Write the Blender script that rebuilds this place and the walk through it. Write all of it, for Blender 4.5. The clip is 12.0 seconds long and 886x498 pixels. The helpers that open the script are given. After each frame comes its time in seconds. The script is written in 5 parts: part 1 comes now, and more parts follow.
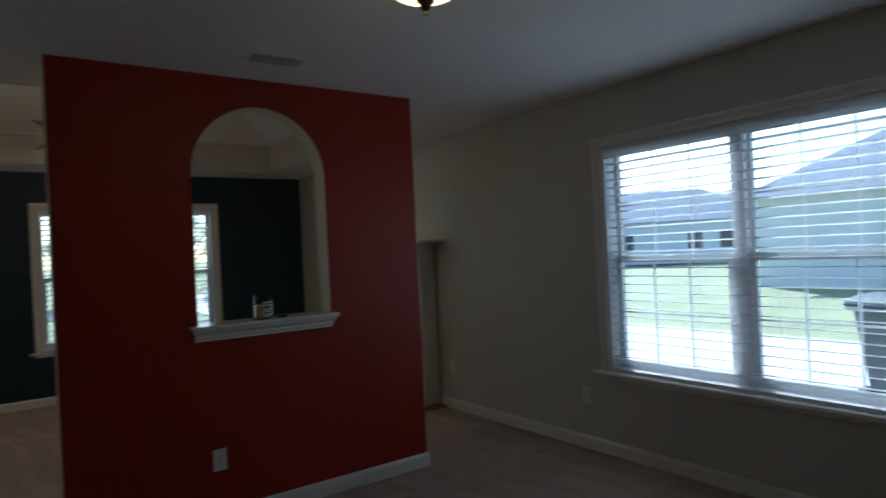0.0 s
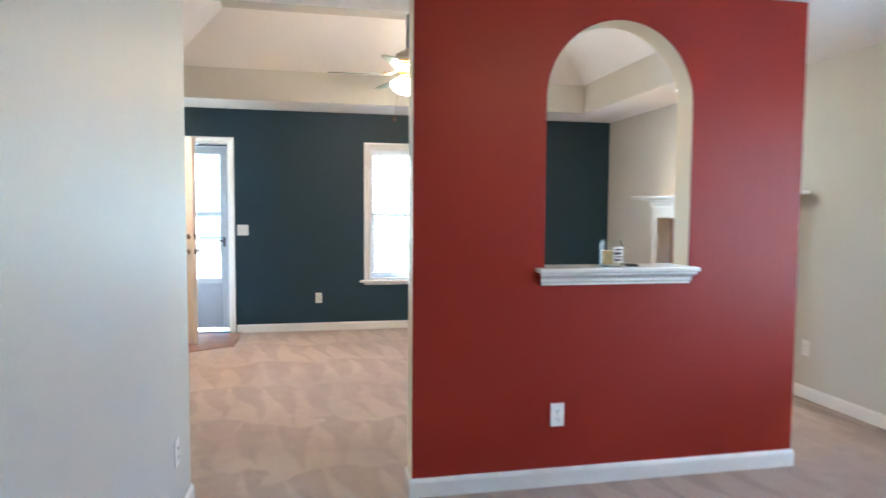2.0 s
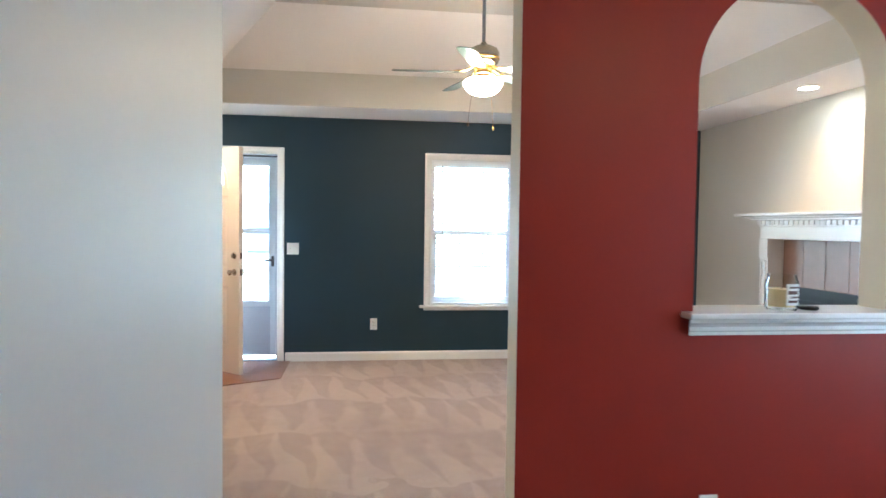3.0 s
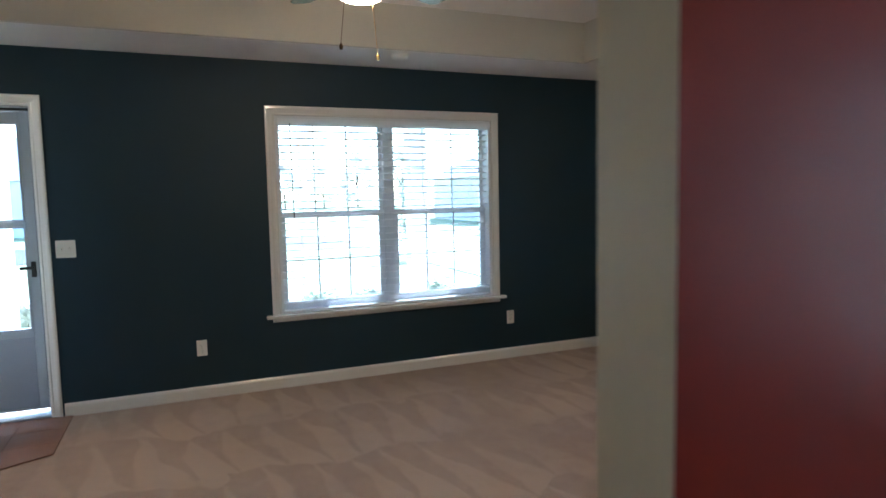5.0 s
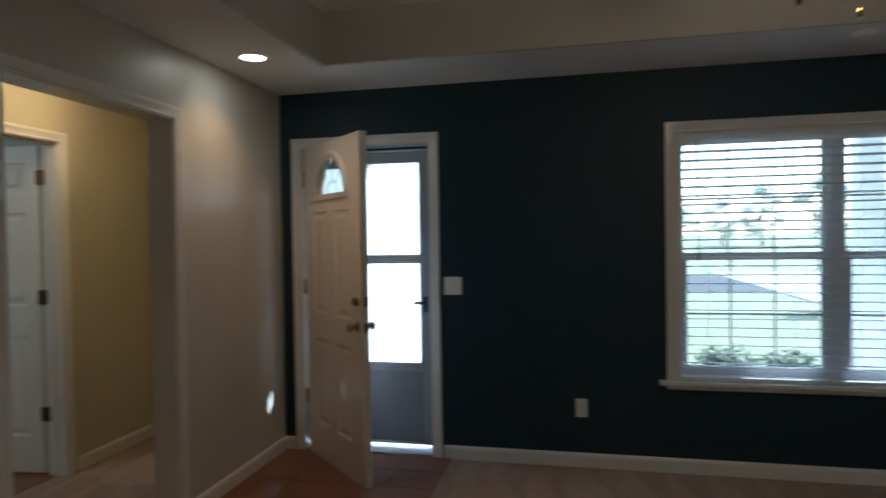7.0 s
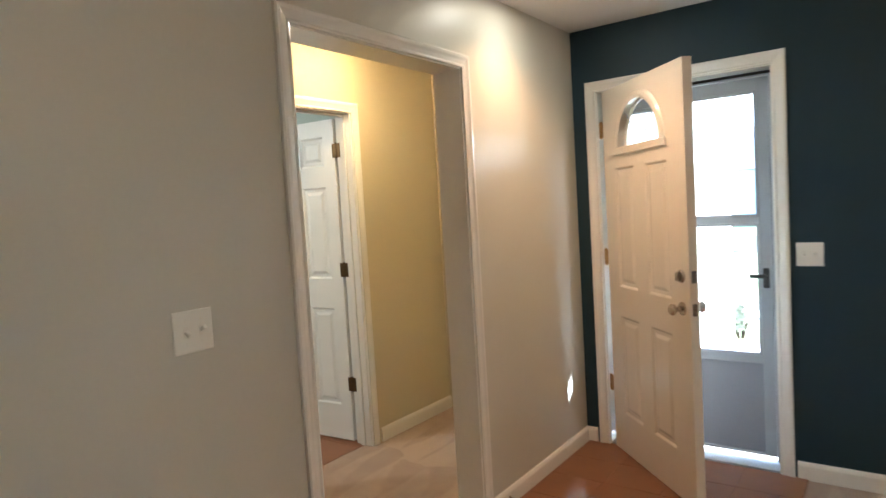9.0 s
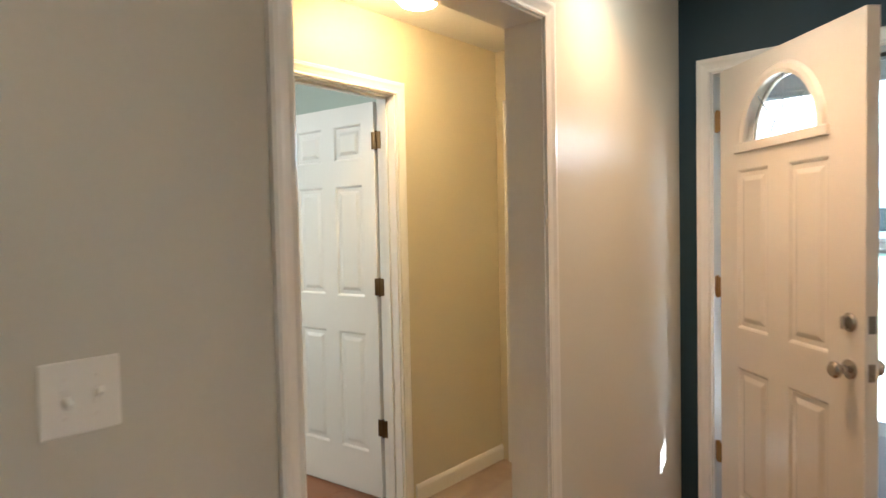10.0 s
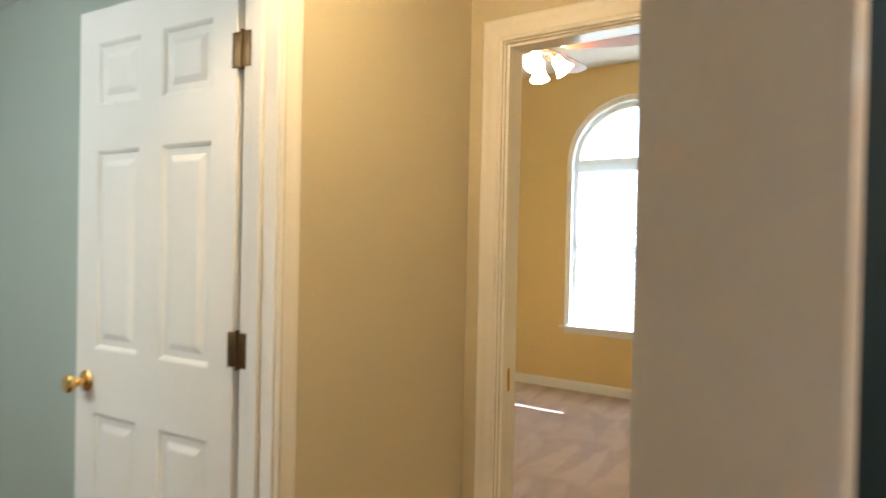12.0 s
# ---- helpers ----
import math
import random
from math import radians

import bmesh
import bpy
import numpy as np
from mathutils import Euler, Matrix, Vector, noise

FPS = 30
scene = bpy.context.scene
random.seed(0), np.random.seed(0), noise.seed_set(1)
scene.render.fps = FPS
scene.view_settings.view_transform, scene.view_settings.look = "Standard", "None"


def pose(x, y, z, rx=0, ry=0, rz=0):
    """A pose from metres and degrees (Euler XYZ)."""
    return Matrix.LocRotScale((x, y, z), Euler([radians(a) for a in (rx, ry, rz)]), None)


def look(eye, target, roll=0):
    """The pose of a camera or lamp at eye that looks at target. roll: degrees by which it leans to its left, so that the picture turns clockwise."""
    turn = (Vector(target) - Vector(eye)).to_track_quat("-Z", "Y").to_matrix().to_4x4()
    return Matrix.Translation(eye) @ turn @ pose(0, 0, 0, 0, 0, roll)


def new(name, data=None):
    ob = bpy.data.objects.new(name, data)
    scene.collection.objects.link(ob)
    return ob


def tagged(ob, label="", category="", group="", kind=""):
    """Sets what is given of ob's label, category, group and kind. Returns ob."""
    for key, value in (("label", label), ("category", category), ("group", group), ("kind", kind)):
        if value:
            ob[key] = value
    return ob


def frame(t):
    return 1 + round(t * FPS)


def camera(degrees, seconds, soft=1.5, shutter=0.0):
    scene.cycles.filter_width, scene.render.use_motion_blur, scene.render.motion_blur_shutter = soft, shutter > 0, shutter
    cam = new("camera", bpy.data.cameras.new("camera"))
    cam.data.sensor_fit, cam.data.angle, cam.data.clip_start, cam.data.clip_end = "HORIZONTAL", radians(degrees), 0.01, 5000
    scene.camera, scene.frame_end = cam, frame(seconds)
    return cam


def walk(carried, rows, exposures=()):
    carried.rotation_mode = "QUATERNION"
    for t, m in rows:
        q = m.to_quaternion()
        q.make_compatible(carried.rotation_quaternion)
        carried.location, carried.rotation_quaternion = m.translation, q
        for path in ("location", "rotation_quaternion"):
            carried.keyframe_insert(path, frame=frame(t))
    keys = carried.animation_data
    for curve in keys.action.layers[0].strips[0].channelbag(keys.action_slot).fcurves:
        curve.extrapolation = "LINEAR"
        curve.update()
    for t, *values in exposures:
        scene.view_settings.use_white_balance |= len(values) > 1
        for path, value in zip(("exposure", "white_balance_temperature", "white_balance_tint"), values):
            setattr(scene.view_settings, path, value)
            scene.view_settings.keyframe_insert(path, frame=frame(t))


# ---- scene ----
cam = camera(70.8, 12.0, shutter=0.5)
PATH = [
    (0, (-0.168, 0.149, 1.428), (1.006, 1.769, 1.43), -2.8),
    (0.5, (-0.205, 0.167, 1.409), (0.714, 1.942, 1.34), -1.4),
    (1, (-0.275, 0.255, 1.389), (0.39, 2.131, 1.195), 0.4),
    (1.5, (-0.356, 0.438, 1.368), (0.138, 2.367, 1.181), -0.6),
    (2, (-0.375, 0.76, 1.354), (0.025, 2.716, 1.233), 0.4),
    (2.5, (-0.405, 1.129, 1.384), (-0.183, 3.113, 1.266), 1.8),
    (2.7, (-0.44, 1.286, 1.375), (-0.204, 3.271, 1.307), 1.3),
    (4.3, (-0.502, 2.548, 1.432), (0.058, 4.458, 1.242), -1.5),
    (4.5, (-0.482, 2.73, 1.438), (0.191, 4.602, 1.228), -2.3),
    (5, (-0.407, 3.098, 1.437), (0.351, 4.941, 1.265), -1.2),
    (5.5, (-0.426, 3.389, 1.452), (0.199, 5.286, 1.348), -1.8),
    (6, (-0.425, 3.612, 1.445), (0.078, 5.547, 1.395), -3.9),
    (6.5, (-0.362, 3.818, 1.459), (-0.333, 5.817, 1.446), -2.3),
    (7, (-0.347, 3.907, 1.446), (-0.775, 5.861, 1.41), -0.9),
    (7.5, (-0.413, 3.924, 1.476), (-1.243, 5.742, 1.396), -0.8),
    (7.7, (-0.426, 3.933, 1.469), (-1.388, 5.682, 1.35), -0.5),
    (9.3, (-0.923, 4.573, 1.453), (-2.155, 6.144, 1.327), -2.3),
    (9.5, (-1.011, 4.7, 1.434), (-2.29, 6.233, 1.311), -1.0),
    (10, (-1.29, 4.977, 1.423), (-2.599, 6.488, 1.347), -1.2),
    (10.5, (-1.53, 5.29, 1.414), (-2.758, 6.867, 1.335), -0.7),
    (11, (-1.802, 5.582, 1.452), (-3.201, 7.005, 1.319), 0.7),
    (11.5, (-2.082, 5.856, 1.394), (-3.325, 7.418, 1.276), 0.8),
    (12, (-2.327, 6.167, 1.395), (-3.451, 7.821, 1.371), 1.2),
]
EXPOSURES = [(0.0, 0.85, 5000, 3), (0.5, 1.85, 4850, 3), (1.0, 3.45, 4700, 6), (1.5, 4.25, 4800, 5), (2.5, 4.2, 4750, 6), (4.5, 3.0, 4800, 5), (5.5, 2.45, 4800, 4), (6.0, 2.25, 4800, 4), (6.5, 1.6, 4900, 4), (7.0, 1.25, 4850, 4), (7.5, 2.2, 5050, 5), (9.5, 3.25, 5300, 6), (10.5, 3.4, 5200, 6), (11.5, 3.4, 5200, 6), (12.0, 3.3, 5250, 6)]
walk(cam, [(t, look(eye, target, roll)) for t, eye, target, roll in PATH], EXPOSURES)

# ---- world, sun ----
SUN_AZIMUTH, SUN_ELEVATION = 40.0, 32.0  # from +y towards +x, and above the horizon
world = bpy.data.worlds.new("world")
scene.world = world
world.use_nodes = True
sky = world.node_tree.nodes.new("ShaderNodeTexSky")
sky.sky_type = "NISHITA"
sky.sun_disc = False
sky.sun_elevation, sky.sun_rotation = radians(SUN_ELEVATION), radians(SUN_AZIMUTH)
back = world.node_tree.nodes["Background"]
back.inputs["Strength"].default_value = 0.15
world.node_tree.links.new(sky.outputs[0], back.inputs["Color"])
sun = new("sun", bpy.data.lights.new("sun", "SUN"))
sun.data.energy, sun.data.angle, sun.data.color = 5.0, radians(0.53), (1.0, 0.95, 0.87)
to_sun = Vector((math.sin(radians(SUN_AZIMUTH)) * math.cos(radians(SUN_ELEVATION)), math.cos(radians(SUN_AZIMUTH)) * math.cos(radians(SUN_ELEVATION)), math.sin(radians(SUN_ELEVATION))))
sun.matrix_world = look(to_sun * 40, (0, 0, 0))

WARM = (1.0, 0.50, 0.19)


def lamp(name, kind, m, watts, colour=WARM, size=0.1, spot=None, blend=0.6):
    data = bpy.data.lights.new(name, kind)
    data.energy, data.color = watts, colour
    if kind in ("POINT", "SPOT"):
        data.shadow_soft_size = size
    if spot:
        data.spot_size, data.spot_blend = radians(spot), blend
    ob = new(name, data)
    ob.matrix_world = m
    return ob


CAN_WATTS = 6.8
lamp("recessed_spot", "SPOT", look((-2.065, 7.01, 2.428), (-2.065, 7.011, 0)), CAN_WATTS, spot=125, blend=0.8, size=0.05)
lamp("recessed_spot", "SPOT", look((2.815, 5.81, 2.428), (2.815, 5.811, 0)), CAN_WATTS * 0.7, spot=125, blend=0.8, size=0.05)
lamp("bath_bulb", "POINT", pose(-4.6, 5.6, 2.15), 4.8, (1.0, 0.88, 0.72), size=0.15)


# ---- materials ----
def material(name, base, rough=0.6, metal=0.0, spec=0.5, vary=0.06, scale=4.0, fine=60.0, bump=0.0, bump_scale=120.0, stain=None, stain_amount=0.0, per_object=0.0):
    """A painted or plain surface: base colour varied at two scales, grain in roughness and relief."""
    m = bpy.data.materials.new(name)
    m.use_nodes = True
    n, l = m.node_tree.nodes, m.node_tree.links
    b = n["Principled BSDF"]
    tc = n.new("ShaderNodeTexCoord")
    big = n.new("ShaderNodeTexNoise")
    big.inputs["Scale"].default_value, big.inputs["Detail"].default_value = scale, 4
    small = n.new("ShaderNodeTexNoise")
    small.inputs["Scale"].default_value, small.inputs["Detail"].default_value = fine, 3
    l.new(tc.outputs["Object"], big.inputs["Vector"])
    l.new(tc.outputs["Object"], small.inputs["Vector"])
    mix = n.new("ShaderNodeMath")
    mix.operation = "MULTIPLY_ADD"
    l.new(small.outputs["Fac"], mix.inputs[0])
    mix.inputs[1].default_value = 0.5
    l.new(big.outputs["Fac"], mix.inputs[2])
    ramp = n.new("ShaderNodeMapRange")
    ramp.inputs["From Min"].default_value, ramp.inputs["From Max"].default_value = 0.45, 1.05
    ramp.inputs["To Min"].default_value, ramp.inputs["To Max"].default_value = 1 - vary, 1 + vary
    l.new(mix.outputs[0], ramp.inputs["Value"])
    value = ramp.outputs[0]
    if per_object:
        info = n.new("ShaderNodeObjectInfo")
        ma = n.new("ShaderNodeMath")
        ma.operation = "MULTIPLY_ADD"
        l.new(info.outputs["Random"], ma.inputs[0])
        ma.inputs[1].default_value, ma.inputs[2].default_value = per_object * 2, -per_object
        add = n.new("ShaderNodeMath")
        l.new(ma.outputs[0], add.inputs[0])
        l.new(value, add.inputs[1])
        value = add.outputs[0]
    col = n.new("ShaderNodeVectorMath")
    col.operation = "SCALE"
    col.inputs[0].default_value = base[:3]
    l.new(value, col.inputs["Scale"])
    out = col.outputs[0]
    if stain:
        st = n.new("ShaderNodeTexNoise")
        st.inputs["Scale"].default_value, st.inputs["Detail"].default_value = 1.7, 8
        l.new(tc.outputs["Object"], st.inputs["Vector"])
        sr = n.new("ShaderNodeMapRange")
        sr.inputs["From Min"].default_value, sr.inputs["From Max"].default_value = 0.5, 0.75
        sr.inputs["To Max"].default_value = stain_amount
        l.new(st.outputs["Fac"], sr.inputs["Value"])
        mx = n.new("ShaderNodeMix")
        mx.data_type = "RGBA"
        l.new(sr.outputs[0], mx.inputs["Factor"])
        l.new(out, mx.inputs["A"])
        mx.inputs["B"].default_value = (*stain, 1)
        out = mx.outputs["Result"]
    l.new(out, b.inputs["Base Color"])
    rr = n.new("ShaderNodeMapRange")
    rr.inputs["To Min"].default_value, rr.inputs["To Max"].default_value = max(rough - 0.02, 0.02), min(rough + 0.02, 1)
    l.new(small.outputs["Fac"], rr.inputs["Value"])
    l.new(rr.outputs[0], b.inputs["Roughness"])
    b.inputs["Metallic"].default_value = metal
    b.inputs["Specular IOR Level"].default_value = spec
    if bump:
        bn = n.new("ShaderNodeTexNoise")
        bn.inputs["Scale"].default_value, bn.inputs["Detail"].default_value = bump_scale, 2
        l.new(tc.outputs["Object"], bn.inputs["Vector"])
        bp = n.new("ShaderNodeBump")
        bp.inputs["Strength"].default_value, bp.inputs["Distance"].default_value = bump, 0.004
        l.new(bn.outputs["Fac"], bp.inputs["Height"])
        l.new(bp.outputs[0], b.inputs["Normal"])
    return m


def glass_material(name, tint=(0.97, 0.99, 0.98), rough=0.0, ior=1.3):
    m = bpy.data.materials.new(name)
    m.use_nodes = True
    n, l = m.node_tree.nodes, m.node_tree.links
    n.remove(n["Principled BSDF"])
    tr = n.new("ShaderNodeBsdfTransparent")
    tr.inputs["Color"].default_value = (*tint, 1)
    gl = n.new("ShaderNodeBsdfGlossy")
    gl.inputs["Roughness"].default_value = max(rough, 0.02)
    fr = n.new("ShaderNodeFresnel")
    fr.inputs["IOR"].default_value = ior
    mx = n.new("ShaderNodeMixShader")
    l.new(fr.outputs[0], mx.inputs[0])
    l.new(tr.outputs[0], mx.inputs[1])
    l.new(gl.outputs[0], mx.inputs[2])
    l.new(mx.outputs[0], n["Material Output"].inputs["Surface"])
    return m


def carpet_material(name, base, light):
    """Cut-pile carpet: tufts, soft mottling and the wedge-shaped tracks that a vacuum cleaner leaves."""
    m = bpy.data.materials.new(name)
    m.use_nodes = True
    n, l = m.node_tree.nodes, m.node_tree.links
    b = n["Principled BSDF"]
    b.inputs["Roughness"].default_value, b.inputs["Specular IOR Level"].default_value = 0.95, 0.1
    b.inputs["Sheen Weight"].default_value, b.inputs["Sheen Roughness"].default_value = 0.25, 0.5
    tc = n.new("ShaderNodeTexCoord")

    def math_node(op, a, c=None, d=None):
        q = n.new("ShaderNodeMath")
        q.operation = op
        for i, v in enumerate((a, c, d)):
            if v is None:
                continue
            if isinstance(v, (int, float)):
                q.inputs[i].default_value = v
            else:
                l.new(v, q.inputs[i])
        return q.outputs[0]

    def noise_at(scale, detail=3.0, rough=0.5):
        q = n.new("ShaderNodeTexNoise")
        q.inputs["Scale"].default_value, q.inputs["Detail"].default_value, q.inputs["Roughness"].default_value = scale, detail, rough
        l.new(tc.outputs["Object"], q.inputs["Vector"])
        return q.outputs["Fac"]

    sep = n.new("ShaderNodeSeparateXYZ")
    l.new(tc.outputs["Object"], sep.inputs[0])
    warp = math_node("SUBTRACT", noise_at(0.9, 2), 0.5)
    warp2 = math_node("SUBTRACT", noise_at(2.6, 2), 0.5)
    ux = math_node("ADD", math_node("MULTIPLY", sep.outputs["X"], 4.1), math_node("ADD", math_node("MULTIPLY", sep.outputs["Y"], 0.55), math_node("MULTIPLY", warp, 1.8)))
    vy = math_node("ADD", math_node("MULTIPLY", sep.outputs["Y"], 1.25), math_node("MULTIPLY", warp2, 0.9))
    tri = math_node("MULTIPLY", math_node("ABSOLUTE", math_node("SUBTRACT", math_node("FRACT", ux), 0.5)), 2.0)
    saw = math_node("FRACT", vy)
    edge = n.new("ShaderNodeMapRange")
    edge.interpolation_type = "SMOOTHSTEP"
    edge.inputs["From Min"].default_value, edge.inputs["From Max"].default_value = -0.16, 0.14
    l.new(math_node("SUBTRACT", tri, saw), edge.inputs["Value"])
    grain = n.new("ShaderNodeMapping")
    grain.inputs["Scale"].default_value, grain.inputs["Rotation"].default_value = (7.0, 1.1, 1.0), (0, 0, 0.22)
    l.new(tc.outputs["Object"], grain.inputs["Vector"])
    streak = n.new("ShaderNodeTexNoise")
    streak.inputs["Scale"].default_value, streak.inputs["Detail"].default_value, streak.inputs["Distortion"].default_value = 1.0, 3, 0.6
    l.new(grain.outputs[0], streak.inputs["Vector"])
    lay = math_node("ADD", math_node("MULTIPLY", edge.outputs[0], 0.75), math_node("MULTIPLY", streak.outputs["Fac"], 0.55))
    patch = n.new("ShaderNodeMapRange")
    patch.inputs["From Min"].default_value, patch.inputs["From Max"].default_value = 0.33, 0.62
    patch.inputs["To Min"].default_value = 0.15
    l.new(noise_at(1.0, 2), patch.inputs["Value"])
    tracks = math_node("MULTIPLY", lay, math_node("MULTIPLY", patch.outputs[0], 0.75))
    mott = noise_at(9.0, 5, 0.65)
    tuft = noise_at(330.0, 2, 0.7)
    t = math_node("ADD", math_node("MULTIPLY", tracks, 0.9), math_node("ADD", math_node("MULTIPLY", mott, 0.75), math_node("MULTIPLY", tuft, 0.6)))
    rng = n.new("ShaderNodeMapRange")
    rng.inputs["From Min"].default_value, rng.inputs["From Max"].default_value = 0.50, 1.30
    l.new(t, rng.inputs["Value"])
    mx = n.new("ShaderNodeMix")
    mx.data_type = "RGBA"
    l.new(rng.outputs[0], mx.inputs["Factor"])
    mx.inputs["A"].default_value, mx.inputs["B"].default_value = (*base, 1), (*light, 1)
    l.new(mx.outputs["Result"], b.inputs["Base Color"])
    bp = n.new("ShaderNodeBump")
    bp.inputs["Strength"].default_value, bp.inputs["Distance"].default_value = 0.7, 0.006
    l.new(math_node("ADD", tuft, math_node("MULTIPLY", mott, 0.6)), bp.inputs["Height"])
    l.new(bp.outputs[0], b.inputs["Normal"])
    return m


def wood_material(name, dark, light, rough=0.35, scale=6.0):
    m = material(name, light, rough)
    n, l = m.node_tree.nodes, m.node_tree.links
    b = n["Principled BSDF"]
    tc = n.new("ShaderNodeTexCoord")
    mp = n.new("ShaderNodeMapping")
    mp.inputs["Scale"].default_value = (1, 9, 9)
    w = n.new("ShaderNodeTexNoise")
    w.inputs["Scale"].default_value, w.inputs["Detail"].default_value, w.inputs["Distortion"].default_value = scale, 6, 1.2
    mx = n.new("ShaderNodeMix")
    mx.data_type = "RGBA"
    mx.inputs["A"].default_value, mx.inputs["B"].default_value = (*dark, 1), (*light, 1)
    l.new(tc.outputs["Object"], mp.inputs[0])
    l.new(mp.outputs[0], w.inputs["Vector"])
    l.new(w.outputs["Fac"], mx.inputs["Factor"])
    l.new(mx.outputs["Result"], b.inputs["Base Color"])
    return m


def glow_material(name, colour, strength, base=(0.9, 0.85, 0.75)):
    m = bpy.data.materials.new(name)
    m.use_nodes = True
    b = m.node_tree.nodes["Principled BSDF"]
    b.inputs["Base Color"].default_value = (*base, 1)
    b.inputs["Roughness"].default_value = 0.35
    b.inputs["Emission Color"].default_value = (*colour, 1)
    b.inputs["Emission Strength"].default_value = strength
    return m


GREIGE = material("greige_wall_paint", (0.56, 0.546, 0.488), 0.48, vary=0.03, bump=0.10, bump_scale=220, scale=1.5)
SATIN = material("greige_satin_wall_paint", (0.56, 0.546, 0.488), 0.39, vary=0.03, bump=0.03, bump_scale=220, scale=1.5)
HALLPAINT = material("tan_hall_paint", (0.58, 0.525, 0.375), 0.45, vary=0.03, bump=0.10, bump_scale=220, scale=1.5)
CREAM = material("cream_partition_paint", (0.72, 0.66, 0.50), 0.45, vary=0.03, bump=0.10, bump_scale=220, scale=1.5)
RED = material("brick_red_wall_paint", (0.27, 0.022, 0.011), 0.42, spec=0.3, vary=0.05, bump=0.12, bump_scale=200, scale=1.5)
TEAL = material("dark_teal_wall_paint", (0.008, 0.032, 0.054), 0.55, vary=0.05, bump=0.10, bump_scale=220, scale=1.5)
YELLOW = material("yellow_wall_paint", (0.70, 0.53, 0.22), 0.5, vary=0.03, bump=0.10, bump_scale=220, scale=1.5)
AQUA = material("pale_aqua_wall_paint", (0.45, 0.515, 0.465), 0.45, vary=0.03, bump=0.10, bump_scale=220, scale=1.5)
CEILING = material("white_ceiling_paint", (0.80, 0.79, 0.77), 0.8, vary=0.03, bump=0.35, bump_scale=70, scale=2)
TRIM = material("white_gloss_trim_paint", (0.80, 0.79, 0.76), 0.14, vary=0.03, bump=0.03, bump_scale=60, scale=3)
DOORWHITE = material("white_satin_door_paint", (0.80, 0.79, 0.76), 0.4, vary=0.02, scale=3)
FRONTDOOR = material("cream_painted_steel_door", (0.78, 0.73, 0.65), 0.25, vary=0.02, scale=3)
PLASTIC = material("white_wall_plate_plastic", (0.80, 0.79, 0.75), 0.3, vary=0.02)
DARKSLOT = material("dark_slot", (0.02, 0.02, 0.02), 0.6)
BLIND = material("white_blind_slat", (0.82, 0.83, 0.84), 0.4, vary=0.03)
VINYL = material("white_vinyl_window", (0.78, 0.80, 0.82), 0.35, vary=0.03)
ALU = material("pale_grey_aluminium_storm_door", (0.33, 0.36, 0.41), 0.4, vary=0.04)
KICK = material("slate_grey_kick_panel", (0.23, 0.25, 0.30), 0.45, vary=0.05)
GLASS = glass_material("window_glass")
LEADED = glass_material("leaded_glass", (0.97, 0.98, 0.98), 0.50, 1.1)
JARGLASS = glass_material("jar_glass", (0.98, 0.99, 0.98), 0.03, 1.12)
BRASS = material("polished_brass", (0.80, 0.53, 0.18), 0.18, metal=1.0, vary=0.08)
OLDBRASS = material("aged_brass_hinge", (0.13, 0.08, 0.035), 0.42, metal=1.0, vary=0.2, fine=90)
HINGEBRASS = material("worn_brass_hinge", (0.42, 0.25, 0.09), 0.35, metal=1.0, vary=0.15, fine=90)
NICKEL = material("satin_nickel", (0.50, 0.46, 0.41), 0.25, metal=1.0, vary=0.06)
CHROME = material("chrome", (0.75, 0.76, 0.78), 0.08, metal=1.0, vary=0.02)
BLACKMETAL = material("black_metal", (0.02, 0.02, 0.022), 0.45, vary=0.1)
BRONZE = material("dark_bronze", (0.10, 0.06, 0.035), 0.35, metal=0.9, vary=0.15)
CARPET = carpet_material("beige_pink_carpet", (0.345, 0.253, 0.202), (0.515, 0.402, 0.325))
ENTRYTILE = material("terracotta_vinyl_tile", (0.23, 0.098, 0.043), 0.30, vary=0.10, scale=7, fine=30, bump=0.01, bump_scale=12, per_object=0.04)
HEARTHTILE = material("brown_hearth_tile", (0.19, 0.082, 0.04), 0.3, vary=0.10, scale=7, fine=30, bump=0.02, bump_scale=30, per_object=0.05)
SURROUNDTILE = material("taupe_ceramic_tile", (0.30, 0.19, 0.14), 0.3, vary=0.12, scale=9, fine=45, bump=0.06, bump_scale=40, per_object=0.05)
GROUT = material("brown_grout", (0.19, 0.09, 0.05), 0.9, vary=0.15)
FIREBLACK = material("black_firebox_metal", (0.012, 0.012, 0.013), 0.4, vary=0.2)
TUBWHITE = material("white_acrylic_tub", (0.82, 0.81, 0.78), 0.15, vary=0.02)
FANBLADE = material("sage_grey_fan_blade", (0.26, 0.31, 0.29), 0.25, vary=0.04)
FANWOOD = wood_material("cherry_fan_blade", (0.16, 0.05, 0.025), (0.30, 0.11, 0.05))
WAX = material("cream_candle_wax", (0.72, 0.55, 0.30), 0.5, vary=0.04)
PAPER = material("white_paper_label", (0.78, 0.76, 0.72), 0.6, vary=0.03)
INK = material("brown_ink", (0.10, 0.05, 0.04), 0.6)
GLOBE = glow_material("lit_frosted_globe", (1.0, 0.66, 0.36), 9.0)
DOME = glow_material("lit_hall_dome", (1.0, 0.62, 0.26), 12.5)
BOWL = glow_material("lit_amber_bowl", (1.0, 0.66, 0.28), 1.8)
TULIP = glow_material("lit_tulip_shade", (1.0, 0.74, 0.44), 6.0)
BULBDISC = glow_material("lit_flood_bulb", (1.0, 0.82, 0.58), 14.0)
